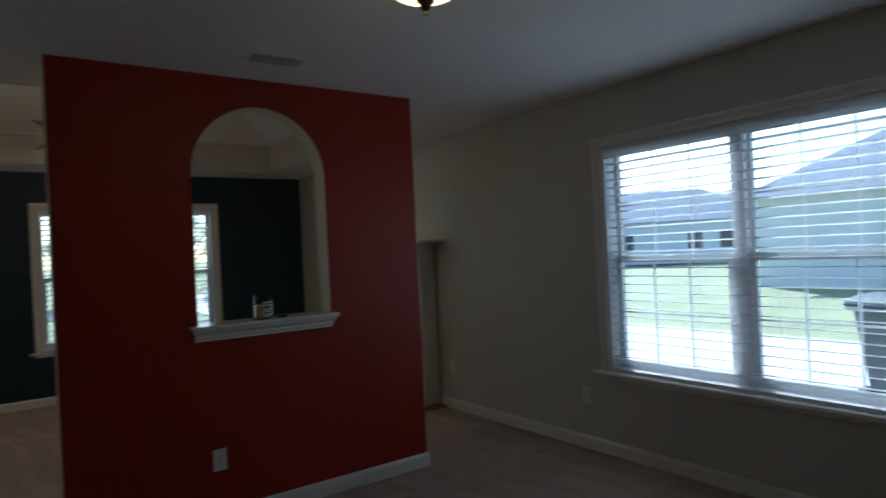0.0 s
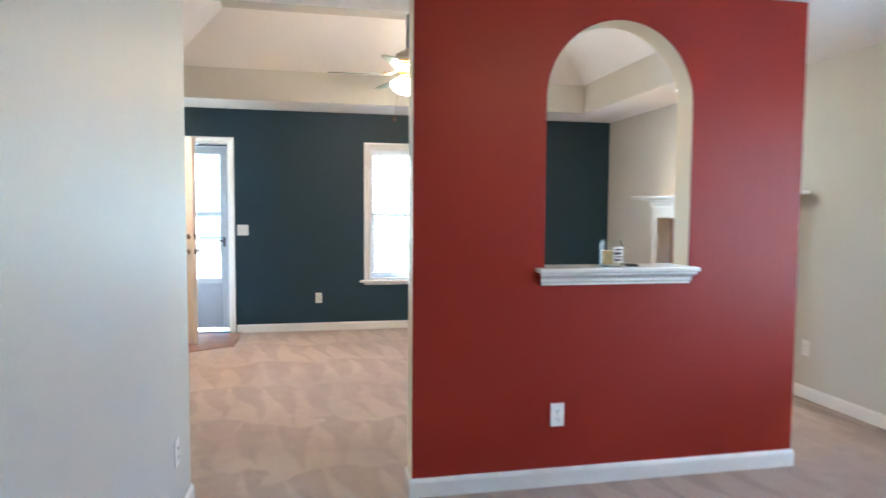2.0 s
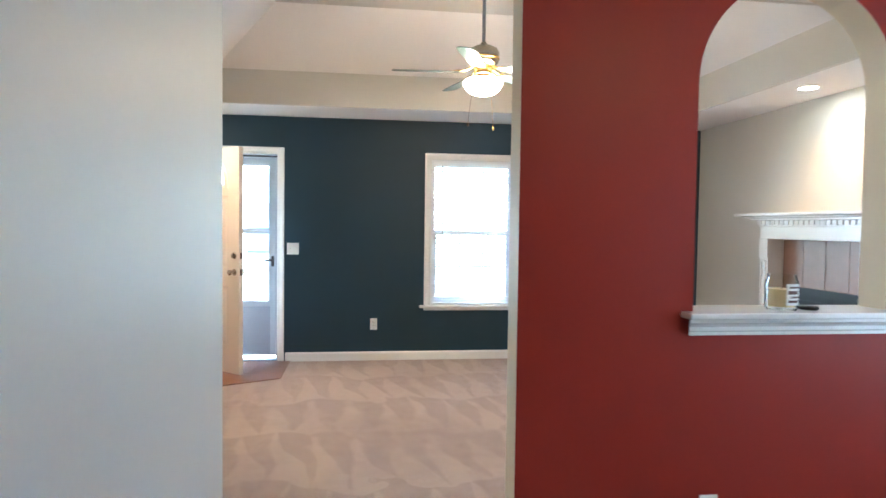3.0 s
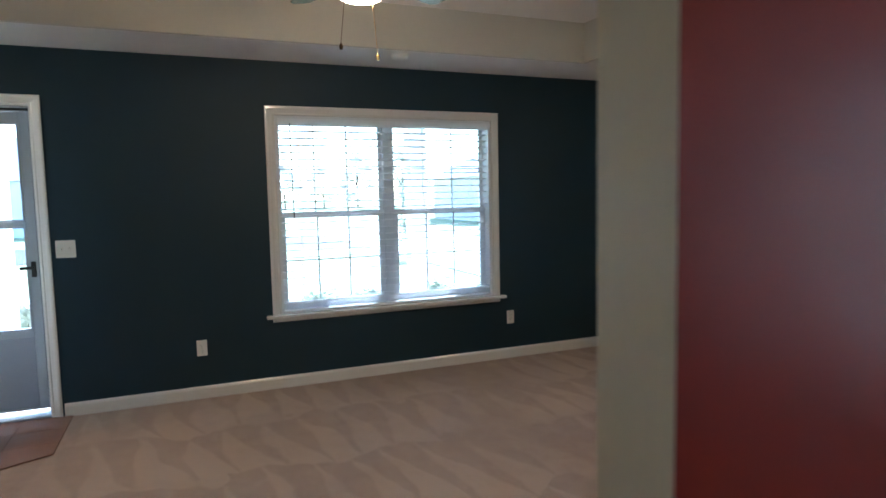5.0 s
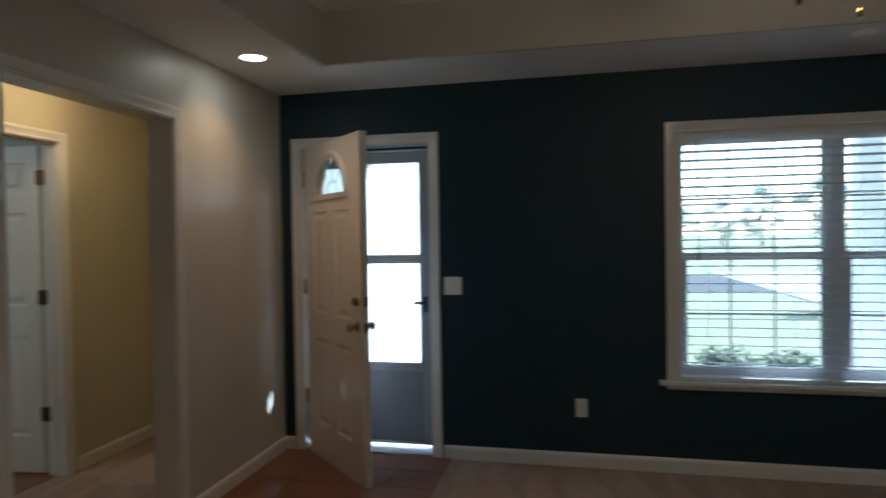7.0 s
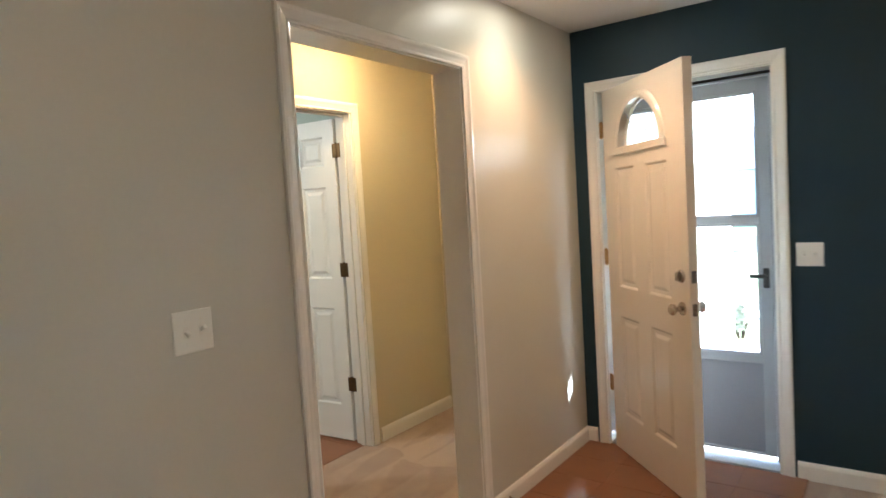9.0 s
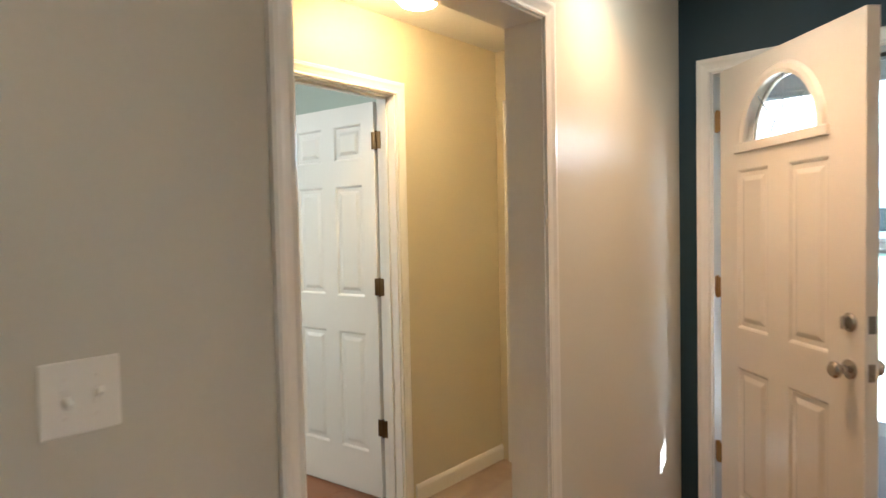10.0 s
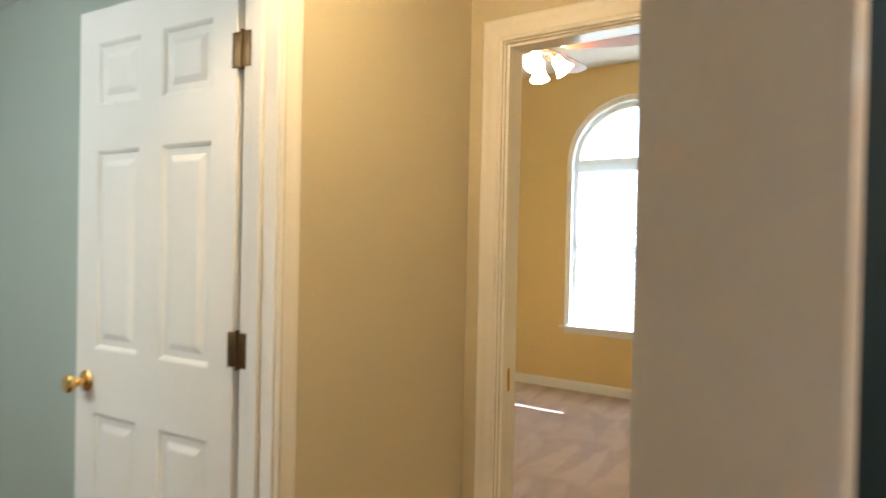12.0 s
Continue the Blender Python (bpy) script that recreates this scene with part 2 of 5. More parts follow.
SIDING = material("pale_vinyl_siding", (0.74, 0.75, 0.76), 0.55, vary=0.04)
BRICKOUT = material("pale_tan_brick", (0.68, 0.64, 0.60), 0.85, vary=0.2, fine=14)
SHINGLE = material("grey_purple_shingle", (0.42, 0.42, 0.46), 0.9, vary=0.15, fine=20, bump=0.4, bump_scale=20)
CONCRETE = material("pale_concrete", (0.62, 0.60, 0.57), 0.85, vary=0.1, scale=1.5, fine=30, bump=0.2, bump_scale=60, stain=(0.48, 0.46, 0.43), stain_amount=0.4)
GRASS = material("mown_lawn", (0.27, 0.29, 0.14), 0.9, vary=0.3, scale=0.6, fine=25, bump=0.6, bump_scale=30, stain=(0.32, 0.30, 0.17), stain_amount=0.7)
ASPHALT = material("grey_asphalt", (0.06, 0.06, 0.06), 0.9, vary=0.15, fine=40, bump=0.3)
# leaf colour paled to grey-blue: distance haze and glare put into the paint
FARLEAF = material("haze_tinted_leaf", (0.58, 0.61, 0.62), 0.6, vary=0.3, fine=3)
LEAF = material("dark_green_leaf", (0.11, 0.13, 0.11), 0.55, vary=0.3, fine=8)
LEAFPALE = material("mid_green_leaf", (0.15, 0.165, 0.14), 0.55, vary=0.3, fine=8)
BARK = material("brown_bark", (0.11, 0.08, 0.06), 0.9, vary=0.3, fine=20, bump=0.6, bump_scale=30)
BINPLASTIC = material("slate_blue_bin_plastic", (0.055, 0.065, 0.085), 0.45, vary=0.1)
RUBBER = material("black_rubber", (0.015, 0.015, 0.015), 0.7)
DARKGLASS = material("dark_house_window", (0.03, 0.04, 0.05), 0.06, vary=0.05)
PORCHWHITE = material("white_porch_paint", (0.78, 0.79, 0.80), 0.4, vary=0.04)


def let_light_through(m, colour, share):
    """Thin things pass some light: leaves and slats."""
    n, l = m.node_tree.nodes, m.node_tree.links
    tl = n.new("ShaderNodeBsdfTranslucent")
    tl.inputs["Color"].default_value = (*colour, 1)
    mx = n.new("ShaderNodeMixShader")
    mx.inputs[0].default_value = share
    l.new(n["Principled BSDF"].outputs[0], mx.inputs[1])
    l.new(tl.outputs[0], mx.inputs[2])
    l.new(mx.outputs[0], n["Material Output"].inputs["Surface"])


# the far leaves' pale tint carries the painted haze too
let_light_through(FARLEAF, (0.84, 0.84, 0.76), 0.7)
let_light_through(LEAF, (0.26, 0.30, 0.20), 0.55)
let_light_through(LEAFPALE, (0.34, 0.38, 0.27), 0.55)
let_light_through(BLIND, (0.90, 0.92, 0.95), 0.52)


# ---- mesh helpers ----
def mesh_of(bm, name, mats, smooth=False):
    bmesh.ops.recalc_face_normals(bm, faces=bm.faces)
    me = bpy.data.meshes.new(name)
    bm.to_mesh(me)
    bm.free()
    for m in mats if isinstance(mats, (list, tuple)) else [mats]:
        me.materials.append(m)
    if smooth:
        me.polygons.foreach_set("use_smooth", [True] * len(me.polygons))
        me.set_sharp_from_angle(angle=radians(38))
    return me


def part(name, bm, mats, parent=None, label="", smooth=False, m=None):
    """Links a bmesh as one mesh object, under a thing or a part when parent is given."""
    ob = new(name, mesh_of(bm, name, mats, smooth) if isinstance(bm, bmesh.types.BMesh) else bm)
    ob.parent = parent
    if m is not None:
        ob.matrix_basis = m
    return tagged(ob, label)


def thing(name, m, label, category, group="", kind=""):
    ob = new(name)
    ob.matrix_basis = m
    return tagged(ob, label, category, group, kind)


def structure(name, bm, mats, label="", m=None, category="", smooth=False):
    ob = part(name, bm, mats, None, label, smooth, m)
    return tagged(ob, category=category, kind="structure")


def box(bm, x0, x1, y0, y1, z0, z1, bevel=0.0, mat=0):
    vs = [bm.verts.new((x, y, z)) for x in (x0, x1) for y in (y0, y1) for z in (z0, z1)]
    fs = [bm.faces.new([vs[i] for i in q]) for q in ((0, 1, 3, 2), (4, 6, 7, 5), (0, 4, 5, 1), (2, 3, 7, 6), (0, 2, 6, 4), (1, 5, 7, 3))]
    for f in fs:
        f.material_index = mat
    if bevel:
        es = list({e for f in fs for e in f.edges})
        bmesh.ops.bevel(bm, geom=es, offset=bevel, segments=2, affect="EDGES", profile=0.5)
    return bm


def one_box(*a, **k):
    return box(bmesh.new(), *a, **k)


def turned(profile, steps=24, axis="z", bm=None, at=(0, 0, 0), caps=True):
    """A body of revolution from (radius, height) pairs."""
    bm = bm or bmesh.new()
    rings = []
    for r, h in profile:
        ring = []
        for i in range(steps):
            a = 2 * math.pi * i / steps
            p = (r * math.cos(a), r * math.sin(a), h)
            p = {"z": p, "y": (p[0], p[2], p[1]), "x": (p[2], p[0], p[1])}[axis]
            ring.append(bm.verts.new((p[0] + at[0], p[1] + at[1], p[2] + at[2])))
        rings.append(ring)
    for a, b in zip(rings, rings[1:]):
        for i in range(steps):
            bm.faces.new((a[i], a[(i + 1) % steps], b[(i + 1) % steps], b[i]))
    if caps:
        for ring, (r, _) in ((rings[0], profile[0]), (rings[-1], profile[-1])):
            if r > 1e-5:
                bm.faces.new(ring)
    bmesh.ops.remove_doubles(bm, verts=bm.verts, dist=1e-6)
    return bm


def sweep(bm, path, profile, place, closed=False):
    """Sweeps profile (w outwards, d proud) along a path of (u, z) points with mitred corners. place(u, d, z) gives the point."""
    n = len(path)
    rings = []
    for i, (u, z) in enumerate(path):
        dirs = []
        for a, b in ((i - 1, i), (i, i + 1)):
            if closed or (a >= 0 and b < n):
                p, q = path[a % n], path[b % n]
                k = math.hypot(q[0] - p[0], q[1] - p[1])
                dirs.append(((q[0] - p[0]) / k, (q[1] - p[1]) / k))
        normals = [(-d[1], d[0]) for d in dirs]
        mx, mz = sum(q[0] for q in normals), sum(q[1] for q in normals)
        k = (mx * normals[0][0] + mz * normals[0][1])
        mx, mz = mx / k, mz / k
        rings.append([bm.verts.new(place(u + mx * w, d, z + mz * w)) for w, d in profile])
    m = len(profile)
    pairs = list(zip(rings, rings[1:])) + ([(rings[-1], rings[0])] if closed else [])
    for a, b in pairs:
        for j in range(m):
            bm.faces.new((a[j], a[(j + 1) % m], b[(j + 1) % m], b[j]))
    if not closed:
        bm.faces.new(rings[0])
        bm.faces.new(rings[-1])
    return bm


CASING = [(0, 0), (0, 0.011), (0.006, 0.013), (0.014, 0.009), (0.030, 0.013), (0.042, 0.018), (0.054, 0.018), (0.060, 0.013), (0.060, 0)]


def on_wall(u, d, z):
    return (u, -d, z)


def casing_path(u0, u1, z1, z0=0.0):
    return [(u0, z0), (u0, z1), (u1, z1), (u1, z0)]


def grow(profile, width):
    return [(w * width / 0.060, d) for w, d in profile]


def wall_plate(bm, u0, u1, z1, openings, t, z0=0.0):
    """A wall along local x from y=0 to y=t, with rectangular openings (u0, u1, z0, z1)."""
    cuts = sorted({u0, u1, *[o[0] for o in openings], *[o[1] for o in openings]})
    for a, b in zip(cuts, cuts[1:]):
        holes = sorted([(o[2], o[3]) for o in openings if o[0] < b - 1e-6 and o[1] > a + 1e-6])
        z = z0
        for h0, h1 in holes:
            if h0 > z + 1e-6:
                box(bm, a, b, 0, t, z, h0)
            z = h1
        if z < z1 - 1e-6:
            box(bm, a, b, 0, t, z, z1)
    return bm


def paint_sides(ob, front_mat=0, back_mat=1):
    """Faces towards local -y take slot 0, all others slot 1."""
    for p in ob.data.polygons:
        p.material_index = front_mat if p.normal.y < -0.5 else back_mat
    return ob


def arch_plate(bm, u0, u1, z1, cx, a, zs, b, y0, y1, steps=28):
    """The piece of wall above an arched opening: springing at zs, half width a, rise b."""
    xs = [cx - a * math.cos(math.pi * i / steps) for i in range(steps + 1)]
    zz = [zs + b * math.sin(math.pi * i / steps) for i in range(steps + 1)]
    lo = [[bm.verts.new((x, y, z)) for x, z in zip(xs, zz)] for y in (y0, y1)]
    hi = [[bm.verts.new((x, y, z1)) for x in xs] for y in (y0, y1)]
    for i in range(steps):
        for k in (0, 1):
            bm.faces.new((lo[k][i], lo[k][i + 1], hi[k][i + 1], hi[k][i]))
        bm.faces.new((lo[0][i], lo[0][i + 1], lo[1][i + 1], lo[1][i]))
        bm.faces.new((hi[0][i], hi[0][i + 1], hi[1][i + 1], hi[1][i]))
    if u0 < cx - a - 1e-6:
        box(bm, u0, cx - a, y0, y1, zs, z1)
    if u1 > cx + a + 1e-6:
        box(bm, cx + a, u1, y0, y1, zs, z1)
    return bm


def rod(bm, p, q, r, steps=8):
    p, q = Vector(p), Vector(q)
    m = (q - p).to_track_quat("Z", "Y").to_matrix().to_4x4()
    m.translation = p
    start = len(bm.verts)
    bm.verts.ensure_lookup_table()
    d = (q - p).length
    res = bmesh.ops.create_cone(bm, cap_ends=True, segments=steps, radius1=r, radius2=r, depth=d)
    bmesh.ops.transform(bm, matrix=m @ Matrix.Translation((0, 0, d / 2)), verts=res["verts"])
    return bm


# ---- plan ----
CEIL = 2.44
RIGHT, LEFT, FRONT = 3.144, -2.348, 7.87  # inner faces of the living room
RED_Y0, RED_Y1, RED_X0, RED_X1 = 3.603, 3.739, 0.064, 2.122
DIN_LEFT, DIN_END, DIN_BACK = -0.945, 3.738, -2.4
HALL_X, HALL_END = -3.485, 8.02
BED_FRONT, BED_LEFT, BED_RIGHT = 11.80, -5.9, -2.49
BATH_Y1, BATH_Y0, BATH_X0 = 7.42, 4.9, -6.71

# ---- floors and ground ----
bm = bmesh.new()
for x0, x1, y0, y1 in ((DIN_LEFT, RIGHT, DIN_BACK, DIN_END), (LEFT, RIGHT, DIN_END, FRONT), (HALL_X - 0.07, LEFT, 4.6, HALL_END), (BED_LEFT, BED_RIGHT, HALL_END, BED_FRONT)):
    box(bm, x0, x1, y0, y1, -0.12, 0)
structure("floor_carpet", bm, CARPET, "beige pink cut-pile carpet with vacuum cleaner tracks", category="carpet")
ground = bmesh.new()
bmesh.ops.create_grid(ground, x_segments=2, y_segments=2, size=900)
structure("ground", ground, GRASS, "mown green lawn around the house", pose(0, 0, -0.30), category="lawn")

# ---- ceilings ----
structure("ceiling_dining", one_box(DIN_LEFT - 0.12, RIGHT + 0.15, DIN_BACK - 0.1, DIN_END, CEIL, CEIL + 0.1), CEILING, "flat white textured ceiling", category="ceiling")
TX0, TX1, TY0, TY1, TZ = -1.76, 2.525, 4.25, 7.258, 2.745
SLOPE, FLAT = 0.667, 3.14
bm = bmesh.new()
for x0, x1, y0, y1 in ((LEFT, RIGHT, DIN_END, TY0 - 0.03), (LEFT, RIGHT, TY1 + 0.03, FRONT), (LEFT, TX0 - 0.03, TY0 - 0.03, TY1 + 0.03), (TX1 + 0.03, RIGHT, TY0 - 0.03, TY1 + 0.03)):
    box(bm, x0, x1, y0, y1, CEIL, CEIL + 0.1)
structure("ceiling_living_soffit", bm, CEILING, "white textured soffit around the raised tray ceiling", category="ceiling")
for side, x0, x1, y0, y1 in (("back", TX0 - 0.03, TX1 + 0.03, TY0 - 0.03, TY0), ("front", TX0 - 0.03, TX1 + 0.03, TY1, TY1 + 0.03), ("left", TX0 - 0.03, TX0, TY0, TY1), ("right", TX1, TX1 + 0.03, TY0, TY1)):
    structure("wall_tray_" + side, one_box(x0, x1, y0, y1, CEIL + 0.0015, TZ), GREIGE, "greige painted upright band of the tray ceiling", category="wall")
bm = bmesh.new()
inset = (FLAT - TZ) / SLOPE
low = [(TX0 - 0.04, TY0 - 0.04), (TX1 + 0.04, TY0 - 0.04), (TX1 + 0.04, TY1 + 0.04), (TX0 - 0.04, TY1 + 0.04)]
high = [(TX0 + inset, TY0 + inset), (TX1 - inset, TY0 + inset), (TX1 - inset, TY1 - inset), (TX0 + inset, TY1 - inset)]
lv, hv = [bm.verts.new((*p, TZ - 0.04 * SLOPE - 0.003)) for p in low], [bm.verts.new((*p, FLAT)) for p in high]
for i in range(4):
    bm.faces.new((lv[i], lv[(i + 1) % 4], hv[(i + 1) % 4], hv[i]))
# the flat takes the greige of the upright bands, darker than the slopes
bm.faces.new(hv).material_index = 1
structure("ceiling_living_tray", bm, [CEILING, GREIGE], "upper tray ceiling with white slopes and a greige flat", category="ceiling")
structure("ceiling_hall", one_box(HALL_X - 0.12, LEFT - 0.14, 4.5, HALL_END + 0.12, CEIL, CEIL + 0.1), CEILING, "white hall ceiling", category="ceiling")
structure("ceiling_bath", one_box(BATH_X0 - 0.1, HALL_X - 0.12, BATH_Y0 - 0.1, BATH_Y1 + 0.1, CEIL, CEIL + 0.1), CEILING, "white bathroom ceiling", category="ceiling")
structure("ceiling_bedroom", one_box(BED_LEFT - 0.1, BED_RIGHT + 0.1, HALL_END + 0.12, BED_FRONT + 0.1, 3.06, 3.15), CEILING, "white bedroom ceiling", category="ceiling")

# ---- walls ----
WIN_W, WIN_Z0, WIN_Z1 = 1.778, 0.565, 2.05  # clear opening of the two big windows
LIV_U, DIN_U = 0.230, -2.885
DOOR_X0, DOOR_X1, DOOR_H = -2.212, -1.291, 2.08
ob = structure("wall_front", wall_plate(bmesh.new(), LEFT, RIGHT, CEIL + 0.1, [(LIV_U, LIV_U + WIN_W, WIN_Z0, WIN_Z1), (DOOR_X0, DOOR_X1, 0, DOOR_H)], 0.16), [TEAL, SIDING], "dark teal painted front wall", pose(0, FRONT, 0), "wall")
paint_sides(ob)
ob = structure("wall_right", wall_plate(bmesh.new(), -FRONT - 0.16, -DIN_BACK, CEIL + 0.1, [(DIN_U, DIN_U + WIN_W, WIN_Z0, WIN_Z1)], 0.16), [GREIGE, SIDING], "greige painted outer wall", pose(RIGHT, 0, 0, 0, 0, -90), "wall")
paint_sides(ob)
OP_Y0, OP_Y1, OP_H = 5.734, 6.708, 2.08
ob = structure("wall_left", wall_plate(bmesh.new(), DIN_END, FRONT + 0.16, CEIL + 0.1, [(OP_Y0, OP_Y1, 0, OP_H)], 0.14), [SATIN, HALLPAINT], "greige painted wall with a cased opening", pose(LEFT, 0, 0, 0, 0, 90), "wall")
paint_sides(ob)
ob = structure("wall_dining_left", one_box(DIN_LEFT - 0.12, DIN_LEFT, DIN_BACK, DIN_END, 0, CEIL), GREIGE, "pale greige painted wall", category="wall")
structure("wall_living_back", one_box(LEFT, DIN_LEFT - 0.12, DIN_END - 0.12, DIN_END, 0, CEIL), GREIGE, "greige painted wall", category="wall")
structure("wall_dining_back", one_box(DIN_LEFT - 0.12, RIGHT, DIN_BACK - 0.12, DIN_BACK, 0, CEIL), GREIGE, "greige painted wall", category="wall")
# the red partition with its arched opening
ARCH_X, ARCH_A, ARCH_S, ARCH_SILL = 1.092, 0.385, 1.898, 1.062
bm = bmesh.new()
t = RED_Y1 - RED_Y0
box(bm, RED_X0, ARCH_X - ARCH_A, 0, t, 0, ARCH_S)
box(bm, ARCH_X + ARCH_A, RED_X1, 0, t, 0, ARCH_S)
box(bm, ARCH_X - ARCH_A, ARCH_X + ARCH_A, 0, t, 0, ARCH_SILL)
arch_plate(bm, RED_X0, RED_X1, CEIL, ARCH_X, ARCH_A, ARCH_S, ARCH_A, 0, t)
ob = structure("wall_red", bm, [RED, CREAM], "brick red partition wall with an arched opening", pose(0, RED_Y0, 0), "wall")
paint_sides(ob)
# hall, bathroom and bedroom
BDY0, BDY1 = 6.392, 7.178
ob = structure("wall_hall", wall_plate(bmesh.new(), 4.6, HALL_END, CEIL + 0.1, [(BDY0, BDY1, 0, 2.08)], 0.12), [HALLPAINT, AQUA], "tan hall wall with the bathroom doorway", pose(HALL_X, 0, 0, 0, 0, 90), "wall")
paint_sides(ob)
BRX0, BRX1 = -3.362, -2.60
ob = structure("wall_hall_end", wall_plate(bmesh.new(), BED_LEFT, LEFT - 0.14, 3.06, [(BRX0, BRX1, 0, 2.08)], 0.12), [HALLPAINT, YELLOW], "tan wall at the hall's end with the bedroom doorway", pose(0, HALL_END, 0), "wall")
paint_sides(ob)
structure("wall_hall_back", one_box(HALL_X, LEFT - 0.14, 4.48, 4.6, 0, CEIL), HALLPAINT, "tan painted wall", category="wall")
structure("wall_bath_side", one_box(BATH_X0, HALL_X - 0.12, BATH_Y1, BATH_Y1 + 0.1, 0, CEIL), AQUA, "pale aqua painted bathroom wall", category="wall")
structure("wall_bath_end", one_box(BATH_X0 - 0.1, BATH_X0, BATH_Y0, BATH_Y1 + 0.1, 0, CEIL), AQUA, "pale aqua painted bathroom wall behind the tub", category="wall")
structure("wall_bath_back", one_box(BATH_X0 - 0.1, HALL_X - 0.12, BATH_Y0 - 0.1, BATH_Y0, 0, CEIL), AQUA, "pale aqua painted bathroom wall", category="wall")
structure("wall_bedroom_left", one_box(BED_LEFT - 0.12, BED_LEFT, HALL_END, BED_FRONT + 0.16, 0, 3.06), YELLOW, "warm yellow painted bedroom wall", category="wall")
structure("wall_bedroom_right", one_box(BED_RIGHT, BED_RIGHT + 0.10, HALL_END + 0.1, BED_FRONT + 0.16, 0, 3.06), YELLOW, "warm yellow painted bedroom wall", category="wall")
BWX, BWA, BWS, BWB, BWZ0 = -4.11, 0.56, 2.18, 0.53, 0.62
bm = bmesh.new()
box(bm, BED_LEFT, BWX - BWA, 0, 0.16, 0, BWS)
box(bm, BWX + BWA, BED_RIGHT, 0, 0.16, 0, BWS)
box(bm, BWX - BWA, BWX + BWA, 0, 0.16, 0, BWZ0)
arch_plate(bm, BED_LEFT, BED_RIGHT, 3.06, BWX, BWA, BWS, BWB, 0, 0.16)
ob = structure("wall_bedroom_front", bm, [YELLOW, SIDING], "warm yellow painted wall with an arched window", pose(0, BED_FRONT, 0), "wall")
paint_sides(ob)

# ---- unseen shell roof, added over the house to block light ----
bm = bmesh.new()
for x0, x1, y0, y1, z0, z1, rise in ((-7.0, 3.75, -3.2, 8.5, 3.16, 3.2, 1.6), (-6.5, -1.9, 8.5, 12.4, 3.16, 3.2, 1.0)):
    box(bm, x0, x1, y0, y1, z0, z1)
    cx, cy = (x0 + x1) / 2, (y0 + y1) / 2
    base = [bm.verts.new(p) for p in ((x0, y0, z1), (x1, y0, z1), (x1, y1, z1), (x0, y1, z1))]
    ridge = [bm.verts.new((cx - 1.0, cy, z1 + rise)), bm.verts.new((cx + 1.0, cy, z1 + rise))]
    bm.faces.new((base[0], base[1], ridge[1], ridge[0]))
    bm.faces.new((base[1], base[2], ridge[1]))
    bm.faces.new((base[2], base[3], ridge[0], ridge[1]))
    bm.faces.new((base[3], base[0], ridge[0]))
structure("roof", bm, SHINGLE, "unseen grey shell roof that keeps daylight off the ceilings", category="roof")
bm = bmesh.new()
box(bm, -7.0, 3.304, -2.9, -2.52, -0.3, 3.16)
box(bm, -7.0, -6.7, -2.9, 8.0, -0.3, 3.16)
box(bm, 3.144, 3.304, -2.52, 8.03, 2.51, 3.16)
box(bm, -2.33, 3.144, 7.87, 8.03, 2.51, 3.16)
box(bm, BED_RIGHT + 0.102, BED_RIGHT + 0.16, 8.031, BED_FRONT + 0.162, -0.3, 3.1)
structure("wall_outer", bm, SIDING, "pale siding outer walls of the house", category="wall")

# ---- baseboards ----
SKIRT = [(0, 0), (0.013, 0), (0.013, 0.070), (0.009, 0.082), (0.004, 0.090), (0, 0.090)]


def baseboard(p, q, side):
    """A moulded board along the floor from p to q; side: the way from the wall into the room."""
    bm = bmesh.new()
    rings = [[bm.verts.new((x + side[0] * d, y + side[1] * d, z + 0.001)) for d, z in SKIRT] for x, y in (p, q)]
    for j in range(len(SKIRT)):
        k = (j + 1) % len(SKIRT)
        bm.faces.new((rings[0][j], rings[0][k], rings[1][k], rings[1][j]))
    bm.faces.new(rings[0])
    bm.faces.new(rings[1])
    structure("baseboard", bm, TRIM, "white painted moulded baseboard", category="baseboard")


E13 = 0.013
for p, q, s in (
    ((DOOR_X1 + 0.066, FRONT), (RIGHT, FRONT), (0, -1)), ((LEFT, FRONT), (DOOR_X0 - 0.066, FRONT), (0, -1)),
    ((RIGHT, DIN_BACK), (RIGHT, 4.86), (-1, 0)), ((RIGHT, 6.56), (RIGHT, FRONT), (-1, 0)),
    ((LEFT, DIN_END), (LEFT, OP_Y0 - 0.062), (1, 0)), ((LEFT, OP_Y1 + 0.062), (LEFT, FRONT), (1, 0)),
    ((DIN_LEFT, DIN_BACK), (DIN_LEFT, DIN_END), (1, 0)), ((LEFT, DIN_END), (DIN_LEFT + E13, DIN_END), (0, 1)),
    ((RED_X0 - E13, RED_Y0), (RED_X1 + E13, RED_Y0), (0, -1)), ((RED_X0 - E13, RED_Y1), (RED_X1 + E13, RED_Y1), (0, 1)),
    ((RED_X0, RED_Y0), (RED_X0, RED_Y1), (-1, 0)), ((RED_X1, RED_Y0), (RED_X1, RED_Y1), (1, 0)),
    ((HALL_X, 4.6), (HALL_X, BDY0 - 0.07), (1, 0)), ((HALL_X, BDY1 + 0.08), (HALL_X, HALL_END), (1, 0)),
    ((LEFT - 0.14, OP_Y1 + 0.062), (LEFT - 0.14, HALL_END), (-1, 0)),
    ((BATH_X0 + 0.78, BATH_Y1), (HALL_X - 0.12, BATH_Y1), (0, -1)), ((BED_LEFT, BED_FRONT), (BED_RIGHT, BED_FRONT), (0, -1)),
):
    baseboard(p, q, s)


